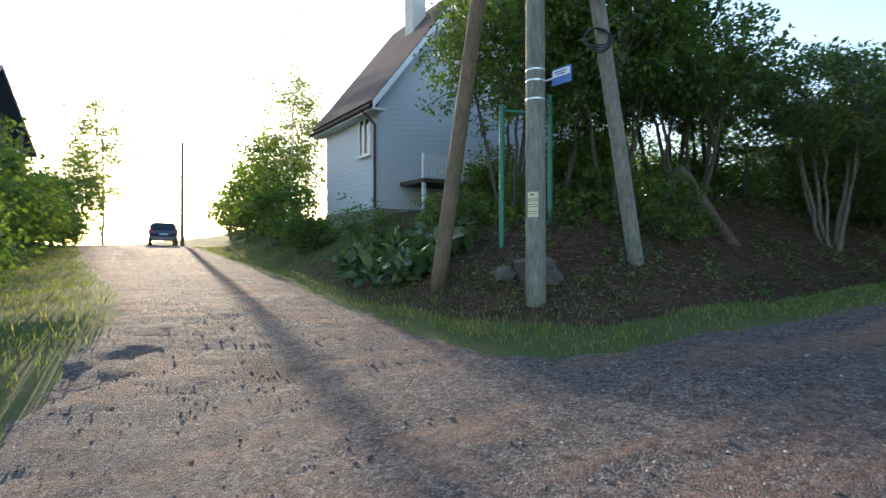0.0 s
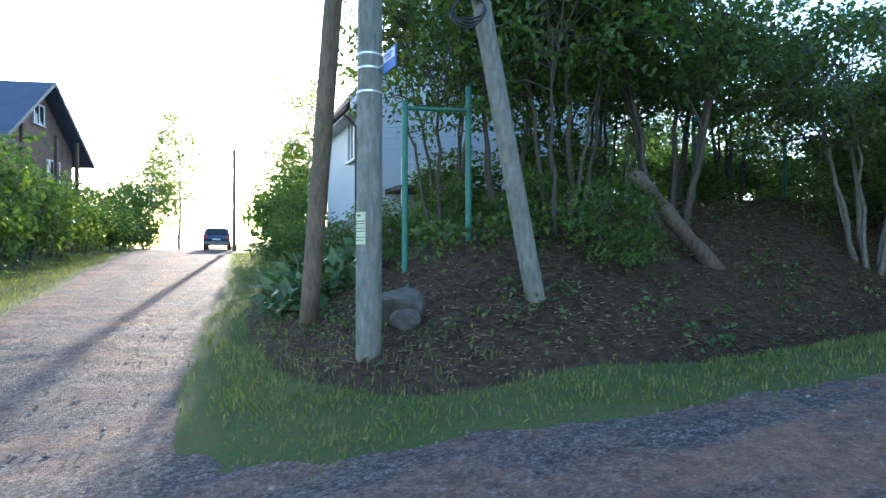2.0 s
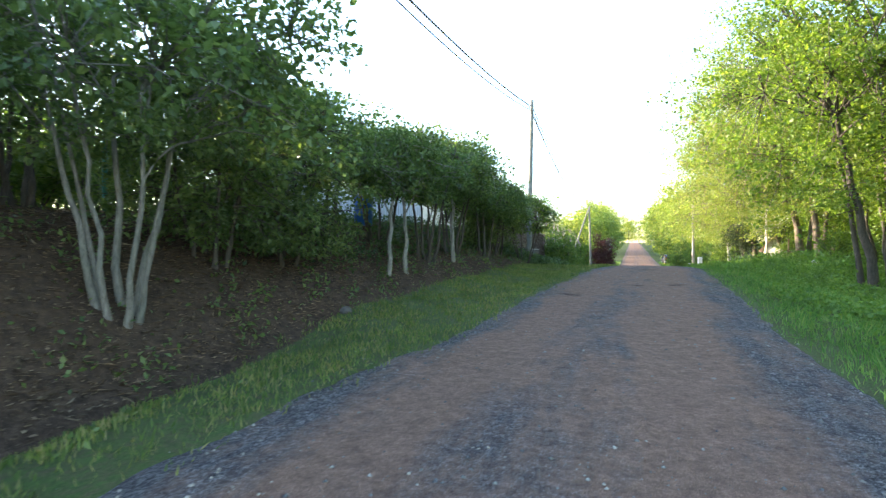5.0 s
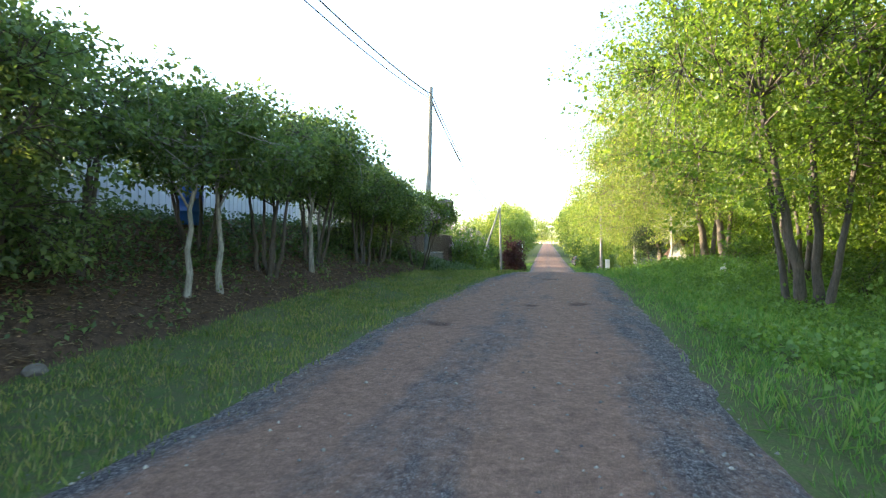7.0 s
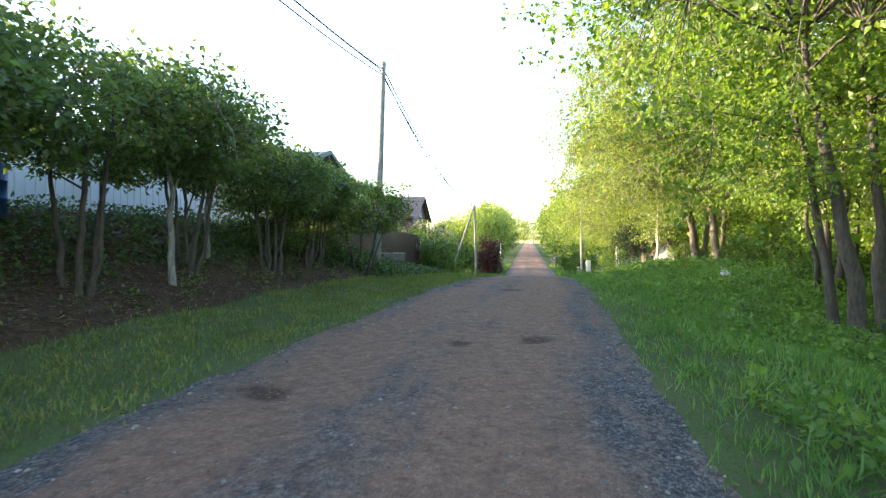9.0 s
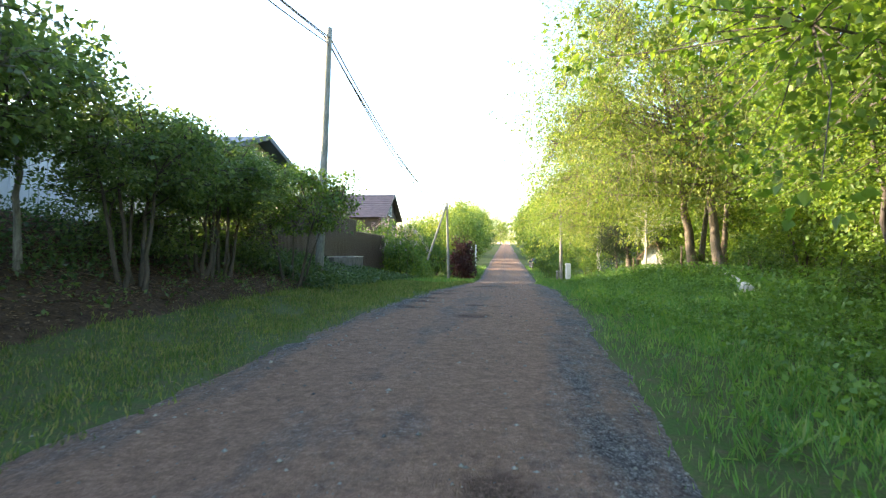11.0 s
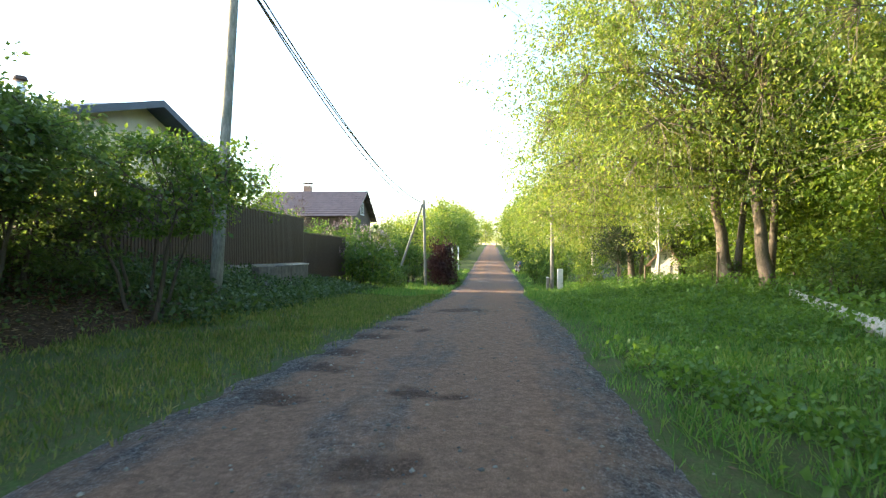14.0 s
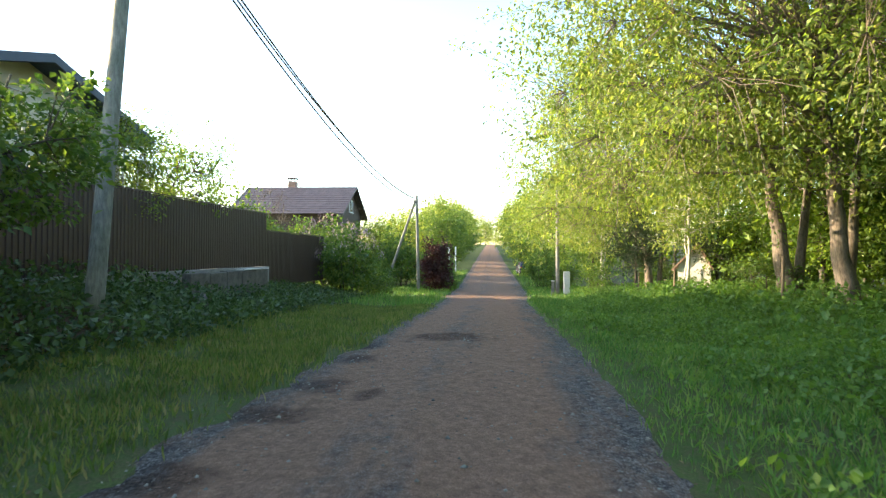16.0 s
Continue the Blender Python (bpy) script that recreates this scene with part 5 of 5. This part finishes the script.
def sheet_fence(y0, n, z0, z1, label, x=-7.0):
    top = new("sheet_metal_fence")
    top.location = (x, y0, z0)
    w = 1.17
    me = ribbed_panel(w, z1 - z0)
    for k in range(n):
        o = new("panel", me)
        o.parent = top
        o.matrix_basis = Matrix.Translation((0.004 * (k % 2), k * w, 0.012 * math.sin(k * 2.3))) @ Matrix.Rotation(radians(90), 4, "Z")
        box("post", -0.1, -0.03, k * w - 0.03, k * w + 0.03, -0.7, z1 - z0 - 0.03, FENCE_BROWN, top, 0.004)
    box("top_cap", -0.03, 0.035, 0, n * w, z1 - z0 + 0.012, z1 - z0 + 0.042, FENCE_BROWN, top, 0.0)
    return tagged(top, label, "fence")


sheet_fence(49.8 - 1.17 * 13, 13, 2.5, 4.45, "tall chocolate-brown ribbed metal fence on a concrete footing")
sheet_fence(49.85, 6, 1.7, 3.82, "lower chocolate-brown ribbed metal fence behind a bush")
wall = new("low_wall")
wall.location = (-6.15, 42.0, 2.08)
for k in range(1, 6):
    for j in range(1):
        box("block", -0.12, 0.12, k * 0.95 + 0.006, (k + 1) * 0.95 - 0.006, -0.5, 0.36 + 0.02 * (k % 2), STONE_MAT, wall, 0.015)
box("coping", -0.15, 0.15, 3.9, 5.72, 0.384, 0.42, WHITE_BLOCK, wall, 0.01)
tagged(wall, "low grey concrete block wall below the fence", "wall")
foot = box("fence_footing", -7.12, -6.9, 34.5, 49.9, 1.5, 2.5, CONCRETE, None, 0.01)
tagged(foot, "concrete footing under the metal fence", "footing")


# ---- logs, stones, posts, boxes ----
def log(a, b, r, material, label, sides=12):
    a, b = np.array(a, float), np.array(b, float)
    top = new("log")
    top.location = a
    t = np.linspace(0, 1, 12)[:, None]
    rr = np.random.default_rng(int(abs(a[0]) * 100))
    p = (b - a) * t + rr.normal(scale=0.012, size=(12, 3))
    v, f = tubes([(p, r * (1.05 - 0.2 * t[:, 0]) + rr.normal(scale=0.006, size=12))], sides)
    bm = bmesh.new()
    bm.from_mesh(arrays("stem", v, f))
    bmesh.ops.holes_fill(bm, edges=[e for e in bm.edges if e.is_boundary])
    part("stem", bm, material, top, "", True)
    d = unit((b - a)[None])[0]
    post_mesh("branch_stub", p[5], p[5] + np.cross(d, [0.3, 0.2, 0.9]) * 2 * r, r * 0.25, r * 0.18, material, top, 7)
    return tagged(top, label, "log")


log((-5.75, 10.42, 1.32), (-6.0, 8.95, 2.8), 0.12, LOG_WOOD, "brown log leaning on the earth bank")
log((7.1, 34.2, height(7.1, 34.2) + 0.14), (9.2, 41.0, height(9.2, 41) + 0.2), 0.14, BARK_BIRCH, "pale fallen log lying in the grass")


def boulder(x, y, s, seed):
    rr = np.random.default_rng(seed)
    bm = bmesh.new()
    bmesh.ops.create_icosphere(bm, subdivisions=3, radius=1.0)
    ph = rr.uniform(0, 6, 3)
    cuts = [Vector(unit(rr.normal(size=3))) for _ in range(9)]
    reach = rr.uniform(0.55, 0.8, 9)
    for v in bm.verts:
        for n, d in zip(cuts, reach):
            over = v.co.dot(n) - d
            if over > 0:
                v.co -= n * over * 0.95
        k = 1.25 + 0.05 * math.sin(v.co.x * 9 + ph[0]) + 0.05 * math.sin(v.co.y * 11 + ph[1])
        v.co = Vector((v.co.x * s * k, v.co.y * s * 0.8 * k, v.co.z * s * 0.7 * k))
    o = part("boulder", bm, STONE_MAT)
    o.matrix_basis = pose(x, y, height(x, y) + s * 0.25, 0, 0, seed * 40)
    return tagged(o, "grey fieldstone half sunk in the bank", "stone", "stones at the foot of the bank")


for i, (x, y, s) in enumerate(((-5.95, 5.42, 0.33), (-5.6, 5.4, 0.18), (-6.35, 5.25, 0.18), (-4.35, 16.9, 0.1), (-8.9, 4.6, 0.16), (-5.5, 42.4, 0.32))):
    boulder(x, y, s, i + 3)
clod = boulder(2.1, 22.8, 0.075, 9)
tagged(clod, "dark lump of earth on the gravel edge", "clod", "loose clod")
for x, y, h in ((8.4, 43.7, 1.25), (8.2, 55.9, 1.1), (9.3, 39.5, 1.0), (7.9, 50.0, 1.0)):
    p = new("stake")
    p.location = (x, y, height(x, y))
    post_mesh("shaft", (0, 0, -0.2), (0.03, 0.02, h), 0.04, 0.035, POLE_BROWN, p, 8)
    box("tip", -0.03, 0.09, -0.02, 0.06, h - 0.02, h + 0.02, POLE_BROWN, p, 0.01)
    tagged(p, "thin weathered wooden stake in the grass", "stake", "stakes along the wood edge")
cab = new("meter_box")
cab.location = (6.35, 66.4, height(6.35, 66.4))
box("cabinet", -0.2, 0.2, -0.12, 0.12, 0.15, 1.6, WHITE_TRIM, cab, 0.02)
box("door", -0.17, 0.17, -0.145, -0.122, 0.25, 1.5, WHITE_TRIM, cab, 0.006)
box("foot", -0.1, 0.1, -0.08, 0.08, -0.2, 0.15, CONCRETE, cab, 0.0)
tagged(cab, "white metal meter cabinet beside a concrete pole", "cabinet")
mk = new("marker_post")
mk.location = (5.5, 66.7, height(5.5, 66.7))
box("shaft", -0.1, 0.1, -0.08, 0.08, -0.2, 1.0, CONCRETE, mk, 0.02)
box("cap", -0.11, 0.11, -0.09, 0.09, 1.0, 1.05, WHITE_TRIM, mk, 0.01)
tagged(mk, "short pale concrete marker post in the verge", "post")
for x, y, h in ((-2.9, 86.0, 3.4), (-3.0, 98.0, 3.2)):
    mk2 = new("post")
    mk2.name = "white_post"
    mk2.location = (x, y, height(x, y))
    post_mesh("shaft", (0, 0, -0.2), (0, 0, h), 0.1, 0.09, WHITE_TRIM, mk2, 10)
    box("cap", -0.12, 0.12, -0.12, 0.12, h, h + 0.05, WHITE_TRIM, mk2, 0.01)
    tagged(mk2, "tall pale post beside the far road", "post")
hut = new("well_hut")
hut.matrix_basis = pose(9.9, 53.6, height(9.9, 53.6), 0, 0, -22)
bm = bmesh.new()
prof = [(-0.6, -0.3), (0.6, -0.3), (0.6, 1.35), (0.15, 2.15), (-0.6, 1.35)]
a = [bm.verts.new((x, -0.9, z)) for x, z in prof]
b = [bm.verts.new((x, 0.9, z)) for x, z in prof]
bm.faces.new(a), bm.faces.new(b)
for i in range(5):
    j = (i + 1) % 5
    bm.faces.new([a[i], a[j], b[j], b[i]])
part("wall", bm, WHITE_BLOCK, hut)
slab("roof", [(-0.85, -1.05, 1.14), (-0.85, 1.05, 1.14), (0.15, 1.05, 2.22), (0.15, -1.05, 2.22)], RUST_ROOF, hut, 0.06)
slab("roof", [(0.15, -1.05, 2.22), (0.15, 1.05, 2.22), (0.72, 1.05, 1.18), (0.72, -1.05, 1.18)], RUST_ROOF, hut, 0.06)
box("door", -0.25, 0.25, -0.93, -0.9, 0.1, 1.2, WHITE_BLOCK, hut, 0.005)
tagged(hut, "small whitewashed well hut with a rusty roof", "hut")


# ---- parked cars ----
def car(label, paint):
    """A hatchback; local +y is its nose, origin on the ground."""
    top = new("car")
    side = [(-2.05, 0.35), (-2.1, 0.75), (-2.0, 0.98), (-1.75, 1.35), (-1.4, 1.5), (-0.2, 1.52), (0.35, 1.42), (1.05, 1.0), (1.9, 0.86), (2.1, 0.62), (2.1, 0.32)]
    bm = bmesh.new()
    rows = []
    for k, x in enumerate((-0.86, -0.8, 0.8, 0.86)):
        inner = abs(x) < 0.85
        rows.append([bm.verts.new((x * (0.84 if z > 1.2 else 1.0), y, z + (0.03 if inner and z > 0.9 else 0.0))) for y, z in side])
    for r0, r1 in zip(rows, rows[1:]):
        for i in range(len(side) - 1):
            bm.faces.new([r0[i], r0[i + 1], r1[i + 1], r1[i]])
        bm.faces.new([r0[-1], r0[0], r1[0], r1[-1]])
    bm.faces.new(rows[0]), bm.faces.new(rows[-1])
    bmesh.ops.recalc_face_normals(bm, faces=bm.faces)
    body = part("body", bm, paint, top)
    slab("rear_window", [(-0.62, -1.985, 1.06), (0.62, -1.985, 1.06), (0.56, -1.71, 1.47), (-0.56, -1.71, 1.47)], GLASS_DARK, top, 0.02).location = (0, -0.012, 0.02)
    for s in (-1, 1):
        box("side_window", s * 0.79 - 0.03, s * 0.79 + 0.03, -1.3, 0.3, 1.05, 1.4, GLASS_DARK, top, 0.01)
        box("tail_light", s * 0.72 - 0.11, s * 0.72 + 0.11, -2.12, -2.02, 0.78, 1.0, RED_LENS, top, 0.02)
        for y in (-1.3, 1.35):
            bm = bmesh.new()
            bmesh.ops.create_cone(bm, cap_ends=True, segments=20, radius1=0.31, radius2=0.31, depth=0.2, matrix=Matrix.Translation((s * 0.78, y, 0.31)) @ Matrix.Rotation(radians(90), 4, "Y"))
            wh = part("wheel", bm, RUBBER, top)
            bm = bmesh.new()
            bmesh.ops.create_cone(bm, cap_ends=True, segments=16, radius1=0.19, radius2=0.19, depth=0.215, matrix=Matrix.Translation((s * 0.78, y, 0.31)) @ Matrix.Rotation(radians(90), 4, "Y"))
            part("rim", bm, GALV, wh)
        box("mirror", s * 0.95 - 0.1, s * 0.95 + 0.1, 0.5, 0.62, 0.98, 1.12, paint, top, 0.03)
    box("bumper", -0.84, 0.84, -2.17, -2.05, 0.35, 0.6, paint, top, 0.03)
    box("number_plate", -0.26, 0.26, -2.125, -2.105, 0.68, 0.79, WHITE_TRIM, top, 0.0)
    return tagged(top, label, "car")


c1 = car("dark blue hatchback parked at the lane's edge", CAR_PAINT)
c1.matrix_basis = pose(-43.0, 4.5, height(-43.0, 4.5) + 0.02, 0, 0, 86)
c2 = copy_thing(c1, pose(5.4, 95.0, height(5.4, 95.0) + 0.02, 0, 0, 4))
tagged(c2, "dark hatchback parked beside the far road")


# ---- ground cover ----
def scatter(n, x0, x1, y0, y1, seed, test):
    rr = np.random.default_rng(seed)
    x, y = rr.uniform(x0, x1, n), rr.uniform(y0, y1, n)
    k = rr.random(n) < test(x, y)
    return x[k], y[k], rr


def blades(name, n, area, seed, test, size, material, label, wide=0.1, lean=0.45, lift=0.0):
    x, y, rr = scatter(n, *area, seed, test)
    p = np.stack([x, y, land(x, y) - 0.01 + lift * rr.random(len(x))], 1)
    v, f = leaf_arrays(rr, p, size(x, y), wide, -3.2 if lift == 0 else 0.0, None, 0.05)
    return tagged(place(name, arrays(name, v, f), material), label, "grass", kind="stuff")


def verge(lo, hi):
    return lambda x, y: step01(lo - 0.15, lo + 0.3, road_gap(x, y)) * (1 - step01(hi - 0.6, hi, road_gap(x, y)))


def herb_patch(x, y):
    """Where broad-leaved herbs crowd out the grass on the wood's side."""
    return step01(-0.25, 0.2, wobble(x * 0.8 + 1, y * 0.5) + 0.9 * step01(1.0, 4.0, road_gap(x, y)) - 0.45)


def left_verge(x, y):
    return step01(-0.35, 0.3, road_gap(x, y) + 0.15 * wobble(x * 5, y * 4)) * (1 - step01(-0.12, 0.16, bank_depth(x, y) + 0.13 * wobble(x * 4.3, y * 3.7))) * (0.3 + 0.7 * (wobble(x * 1.3, y * 1.1) > -0.3)) * (0.6 + 0.4 * step01(6, 12, y))


blades("verge_grass", 190000, (-7.5, 0.3, 3.5, 50), 71, left_verge, lambda x, y: 0.075 + 0.05 * step01(26, 40, y) + 0.02 * wobble(x * 3, y * 3), BLADE_DRY, "short patchy verge grass beside the road", 0.17)
blades("lane_grass", 42000, (-34, -4.5, -5, 6), 72, lambda x, y: verge(0.0, 2.2)(x, y), lambda x, y: np.full(len(x), 0.1), BLADE_DRY, "sunlit grass along the lane", 0.14)
blades("meadow_grass", 150000, (2.0, 10.5, 6, 62), 73, lambda x, y: verge(-0.1, 9.0)(x, y) * (1 - 0.55 * step01(7, 10.5, x)) * (1 - 0.7 * herb_patch(x, y)), lambda x, y: 0.09 + 0.07 * step01(0.3, 2.0, road_gap(x, y)) + 0.04 * wobble(x * 2, y * 2), BLADE, "lush green verge grass beside the road", 0.1)
blades("far_grass", 40000, (-8, 9, 50, 100), 74, lambda x, y: verge(0.0, 5.0)(x, y), lambda x, y: np.full(len(x), 0.3), BLADE, "green grass along the far road")


def leaf_layer(name, n, area, seed, test, size, material, label, lift, flat=False, wide=0.6):
    x, y, rr = scatter(n, *area, seed, test)
    p = np.stack([x, y, land(x, y) + 0.012 + lift * rr.random(len(x)) ** 1.5], 1)
    v, f = leaf_arrays(rr, p, np.full(len(x), size), wide, 0.0, None, 0.12)
    if flat:
        v = v.reshape(-1, 4, 3)
        base = v[:, :1, 2:]
        v[:, :, 2:] = base + (v[:, :, 2:] - base) * 0.25
        v = v.reshape(-1, 3)
    return tagged(place(name, arrays(name, v, f), material), label, "plants", kind="stuff")


def on_bank(x, y):
    d = bank_depth(x, y)
    return step01(-0.05, 0.3, d) * (1 - step01(3.5, 5.0, d)) * (1 - step01(37, 41, y))


leaf_layer("dead_leaves", 60000, (-10, -3.5, 4, 41), 81, on_bank, 0.075, LITTER, "brown dead leaves littering the bank", 0.02, True)
leaf_layer("dead_twigs", 9000, (-10, -3.5, 4, 41), 86, on_bank, 0.28, LITTER, "dry twigs littering the bank", 0.05, True, 0.04)
leaf_layer("bank_herbs", 34000, (-10.5, -3.6, 4, 40), 82, lambda x, y: on_bank(x, y) * (0.1 + 0.9 * (wobble(x * 1.9 + 3, y * 1.4) > 0.28)), 0.085, LEAF_HEDGE, "scattered green herbs on the bank", 0.14)
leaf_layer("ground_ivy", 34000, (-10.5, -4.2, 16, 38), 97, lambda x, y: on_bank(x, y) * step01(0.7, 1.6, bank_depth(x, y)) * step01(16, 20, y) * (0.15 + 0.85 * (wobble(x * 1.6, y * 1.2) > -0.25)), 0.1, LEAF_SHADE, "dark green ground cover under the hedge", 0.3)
leaf_layer("corner_weeds", 16000, (-12, -5.0, 4.2, 8.4), 83, lambda x, y: step01(2.0, 2.8, bank_depth(x, y)) * (0.25 + 0.75 * (wobble(x * 1.7, y * 2.2 + 1) > -0.1)), 0.12, LEAF_BUSH, "tangled green weeds on the corner bank", 0.32)
leaf_layer("dock_leaves", 1100, (-11.0, -8.0, 4.4, 6.0), 84, lambda x, y: 0.2 + 0.8 * (wobble(x * 2.1, y * 1.9) > -0.2), 0.3, LEAF_BIG, "broad pale-backed leaves at the lane's edge", 0.5)
leaf_layer("lupin_flowers", 1600, (-11.5, -6.8, 5.2, 7.6), 85, lambda x, y: 1.0 * (wobble(x * 3.1, y * 2.9 + 2) > 0.35), 0.05, PETAL, "purple lupin flowers on the bank", 0.95)
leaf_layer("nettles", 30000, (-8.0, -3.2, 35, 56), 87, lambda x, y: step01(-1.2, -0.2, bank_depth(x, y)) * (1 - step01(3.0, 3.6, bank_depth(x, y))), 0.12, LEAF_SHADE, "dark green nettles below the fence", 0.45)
leaf_layer("wood_herbs", 60000, (5.2, 14, 10, 64), 88, lambda x, y: step01(5.2, 8.0, x + wobble(x, y * 0.7)) * (0.35 + 0.65 * (wobble(x * 1.2, y * 1.3) > -0.2)), 0.13, LEAF_LUSH, "leafy herbs and seedlings at the wood edge", 0.6)
leaf_layer("fallen_leaves", 1500, (-2.6, 3.8, 18, 50), 89, lambda x, y: 0.05 + 0.95 * np.exp(-(road_gap(x, y) / 0.25) ** 2), 0.055, LITTER, "dry leaves scattered along the gravel edge", 0.01, True)


leaf_layer("broad_herbs", 210000, (2.4, 9.5, 10, 58), 93, lambda x, y: verge(0.3, 8.0)(x, y) * (0.06 + 0.94 * herb_patch(x, y)), 0.07, LEAF_LUSH, "low broad-leaved herbs among the verge grass", 0.26, wide=0.75)
leaf_layer("verge_herbs", 10000, (-6.5, 0.3, 4, 46), 94, lambda x, y: left_verge(x, y) * (wobble(x * 2.2 + 5, y * 1.7) > 0.15), 0.055, LEAF_HEDGE, "small dark herbs in the short verge grass", 0.05)


def tufts(name, n, area, seed, test, size, material, label, each=11):
    x, y, rr = scatter(n, *area, seed, test)
    x, y = np.repeat(x, each) + rr.normal(scale=0.035, size=len(x) * each), np.repeat(y, each) + rr.normal(scale=0.035, size=len(y) * each)
    p = np.stack([x, y, land(x, y) - 0.01], 1)
    v, f = leaf_arrays(rr, p, np.full(len(x), size), 0.07, -1.6, None, 0.05)
    return tagged(place(name, arrays(name, v, f), material), label, "grass", kind="stuff")


tufts("grass_tufts", 3600, (-6.5, 0.3, 3.5, 48), 95, left_verge, 0.085, BLADE_DRY, "greener tufts in the verge grass")
tufts("grass_tufts", 2600, (2.0, 7.0, 8, 58), 96, verge(0.05, 4.5), 0.19, BLADE, "taller grass tufts along the road edge")


def gravel(n, area, seed, lo, hi, name, label, test=None):
    x, y, rr = scatter(n, *area, seed, lambda x, y: (road_gap(x, y) < 0.3) * (1.0 if test is None else test(x, y)))
    m = len(x)
    u = (x - table(y, EDGE_Y, EDGE_L)) / (table(y, EDGE_Y, EDGE_R) - table(y, EDGE_Y, EDGE_L))
    ruts = (np.exp(-((u - 0.24) / 0.1) ** 2) + np.exp(-((u - 0.66) / 0.12) ** 2)) * step01(3, 9, y)
    off = np.interp(road_gap(x, y), [-1.7, -0.5, -0.1, 0.25], [0.035, 0.02, 0.0, -0.06]) - 0.022 * ruts - 0.035 * holes(x, y)
    off = np.maximum(off, -0.01 - 0.057 * (road_gap(x, y) < 0))
    c = np.stack([x, y, land(x, y) + off], 1)
    s = (lo * (hi / lo) ** rr.random(m) ** 2.2)[:, None, None]
    octa = np.array([[1, 0, 0], [0, 1, 0], [-1, 0, 0], [0, -1, 0], [0, 0, 0.7], [0, 0, -0.5]])
    v = octa[None] * s * rr.uniform(0.6, 1.25, (m, 6, 1))
    a = rr.uniform(0, 6.28, m)
    ca, sa = np.cos(a)[:, None], np.sin(a)[:, None]
    v = np.stack([v[..., 0] * ca - v[..., 1] * sa, v[..., 0] * sa + v[..., 1] * ca, v[..., 2]], -1) + c[:, None]
    tri = np.array([[0, 1, 4], [1, 2, 4], [2, 3, 4], [3, 0, 4], [1, 0, 5], [2, 1, 5], [3, 2, 5], [0, 3, 5]])
    f = (np.arange(m)[:, None, None] * 6 + tri[None]).reshape(-1, 3)
    return tagged(place(name, arrays(name, v.reshape(-1, 3), f), GRAVEL), label, "gravel", kind="stuff")


GRAVEL = leafy("gravel_stone", [(0.09, 0.09, 0.1), (0.17, 0.165, 0.165), (0.25, 0.24, 0.23), (0.36, 0.34, 0.32)], 0.0, 0.8)
gravel(17000, (-9, 3.6, -3, 12), 91, 0.006, 0.022, "gravel", "loose grey gravel on the junction")
gravel(20000, (-2.6, 3.0, 12, 44), 92, 0.007, 0.028, "gravel", "loose grey gravel on the road", lambda x, y: np.clip(0.22 + 0.5 * np.exp(-(road_gap(x, y) / 0.5) ** 2) + 0.9 * holes(x, y), 0, 1))
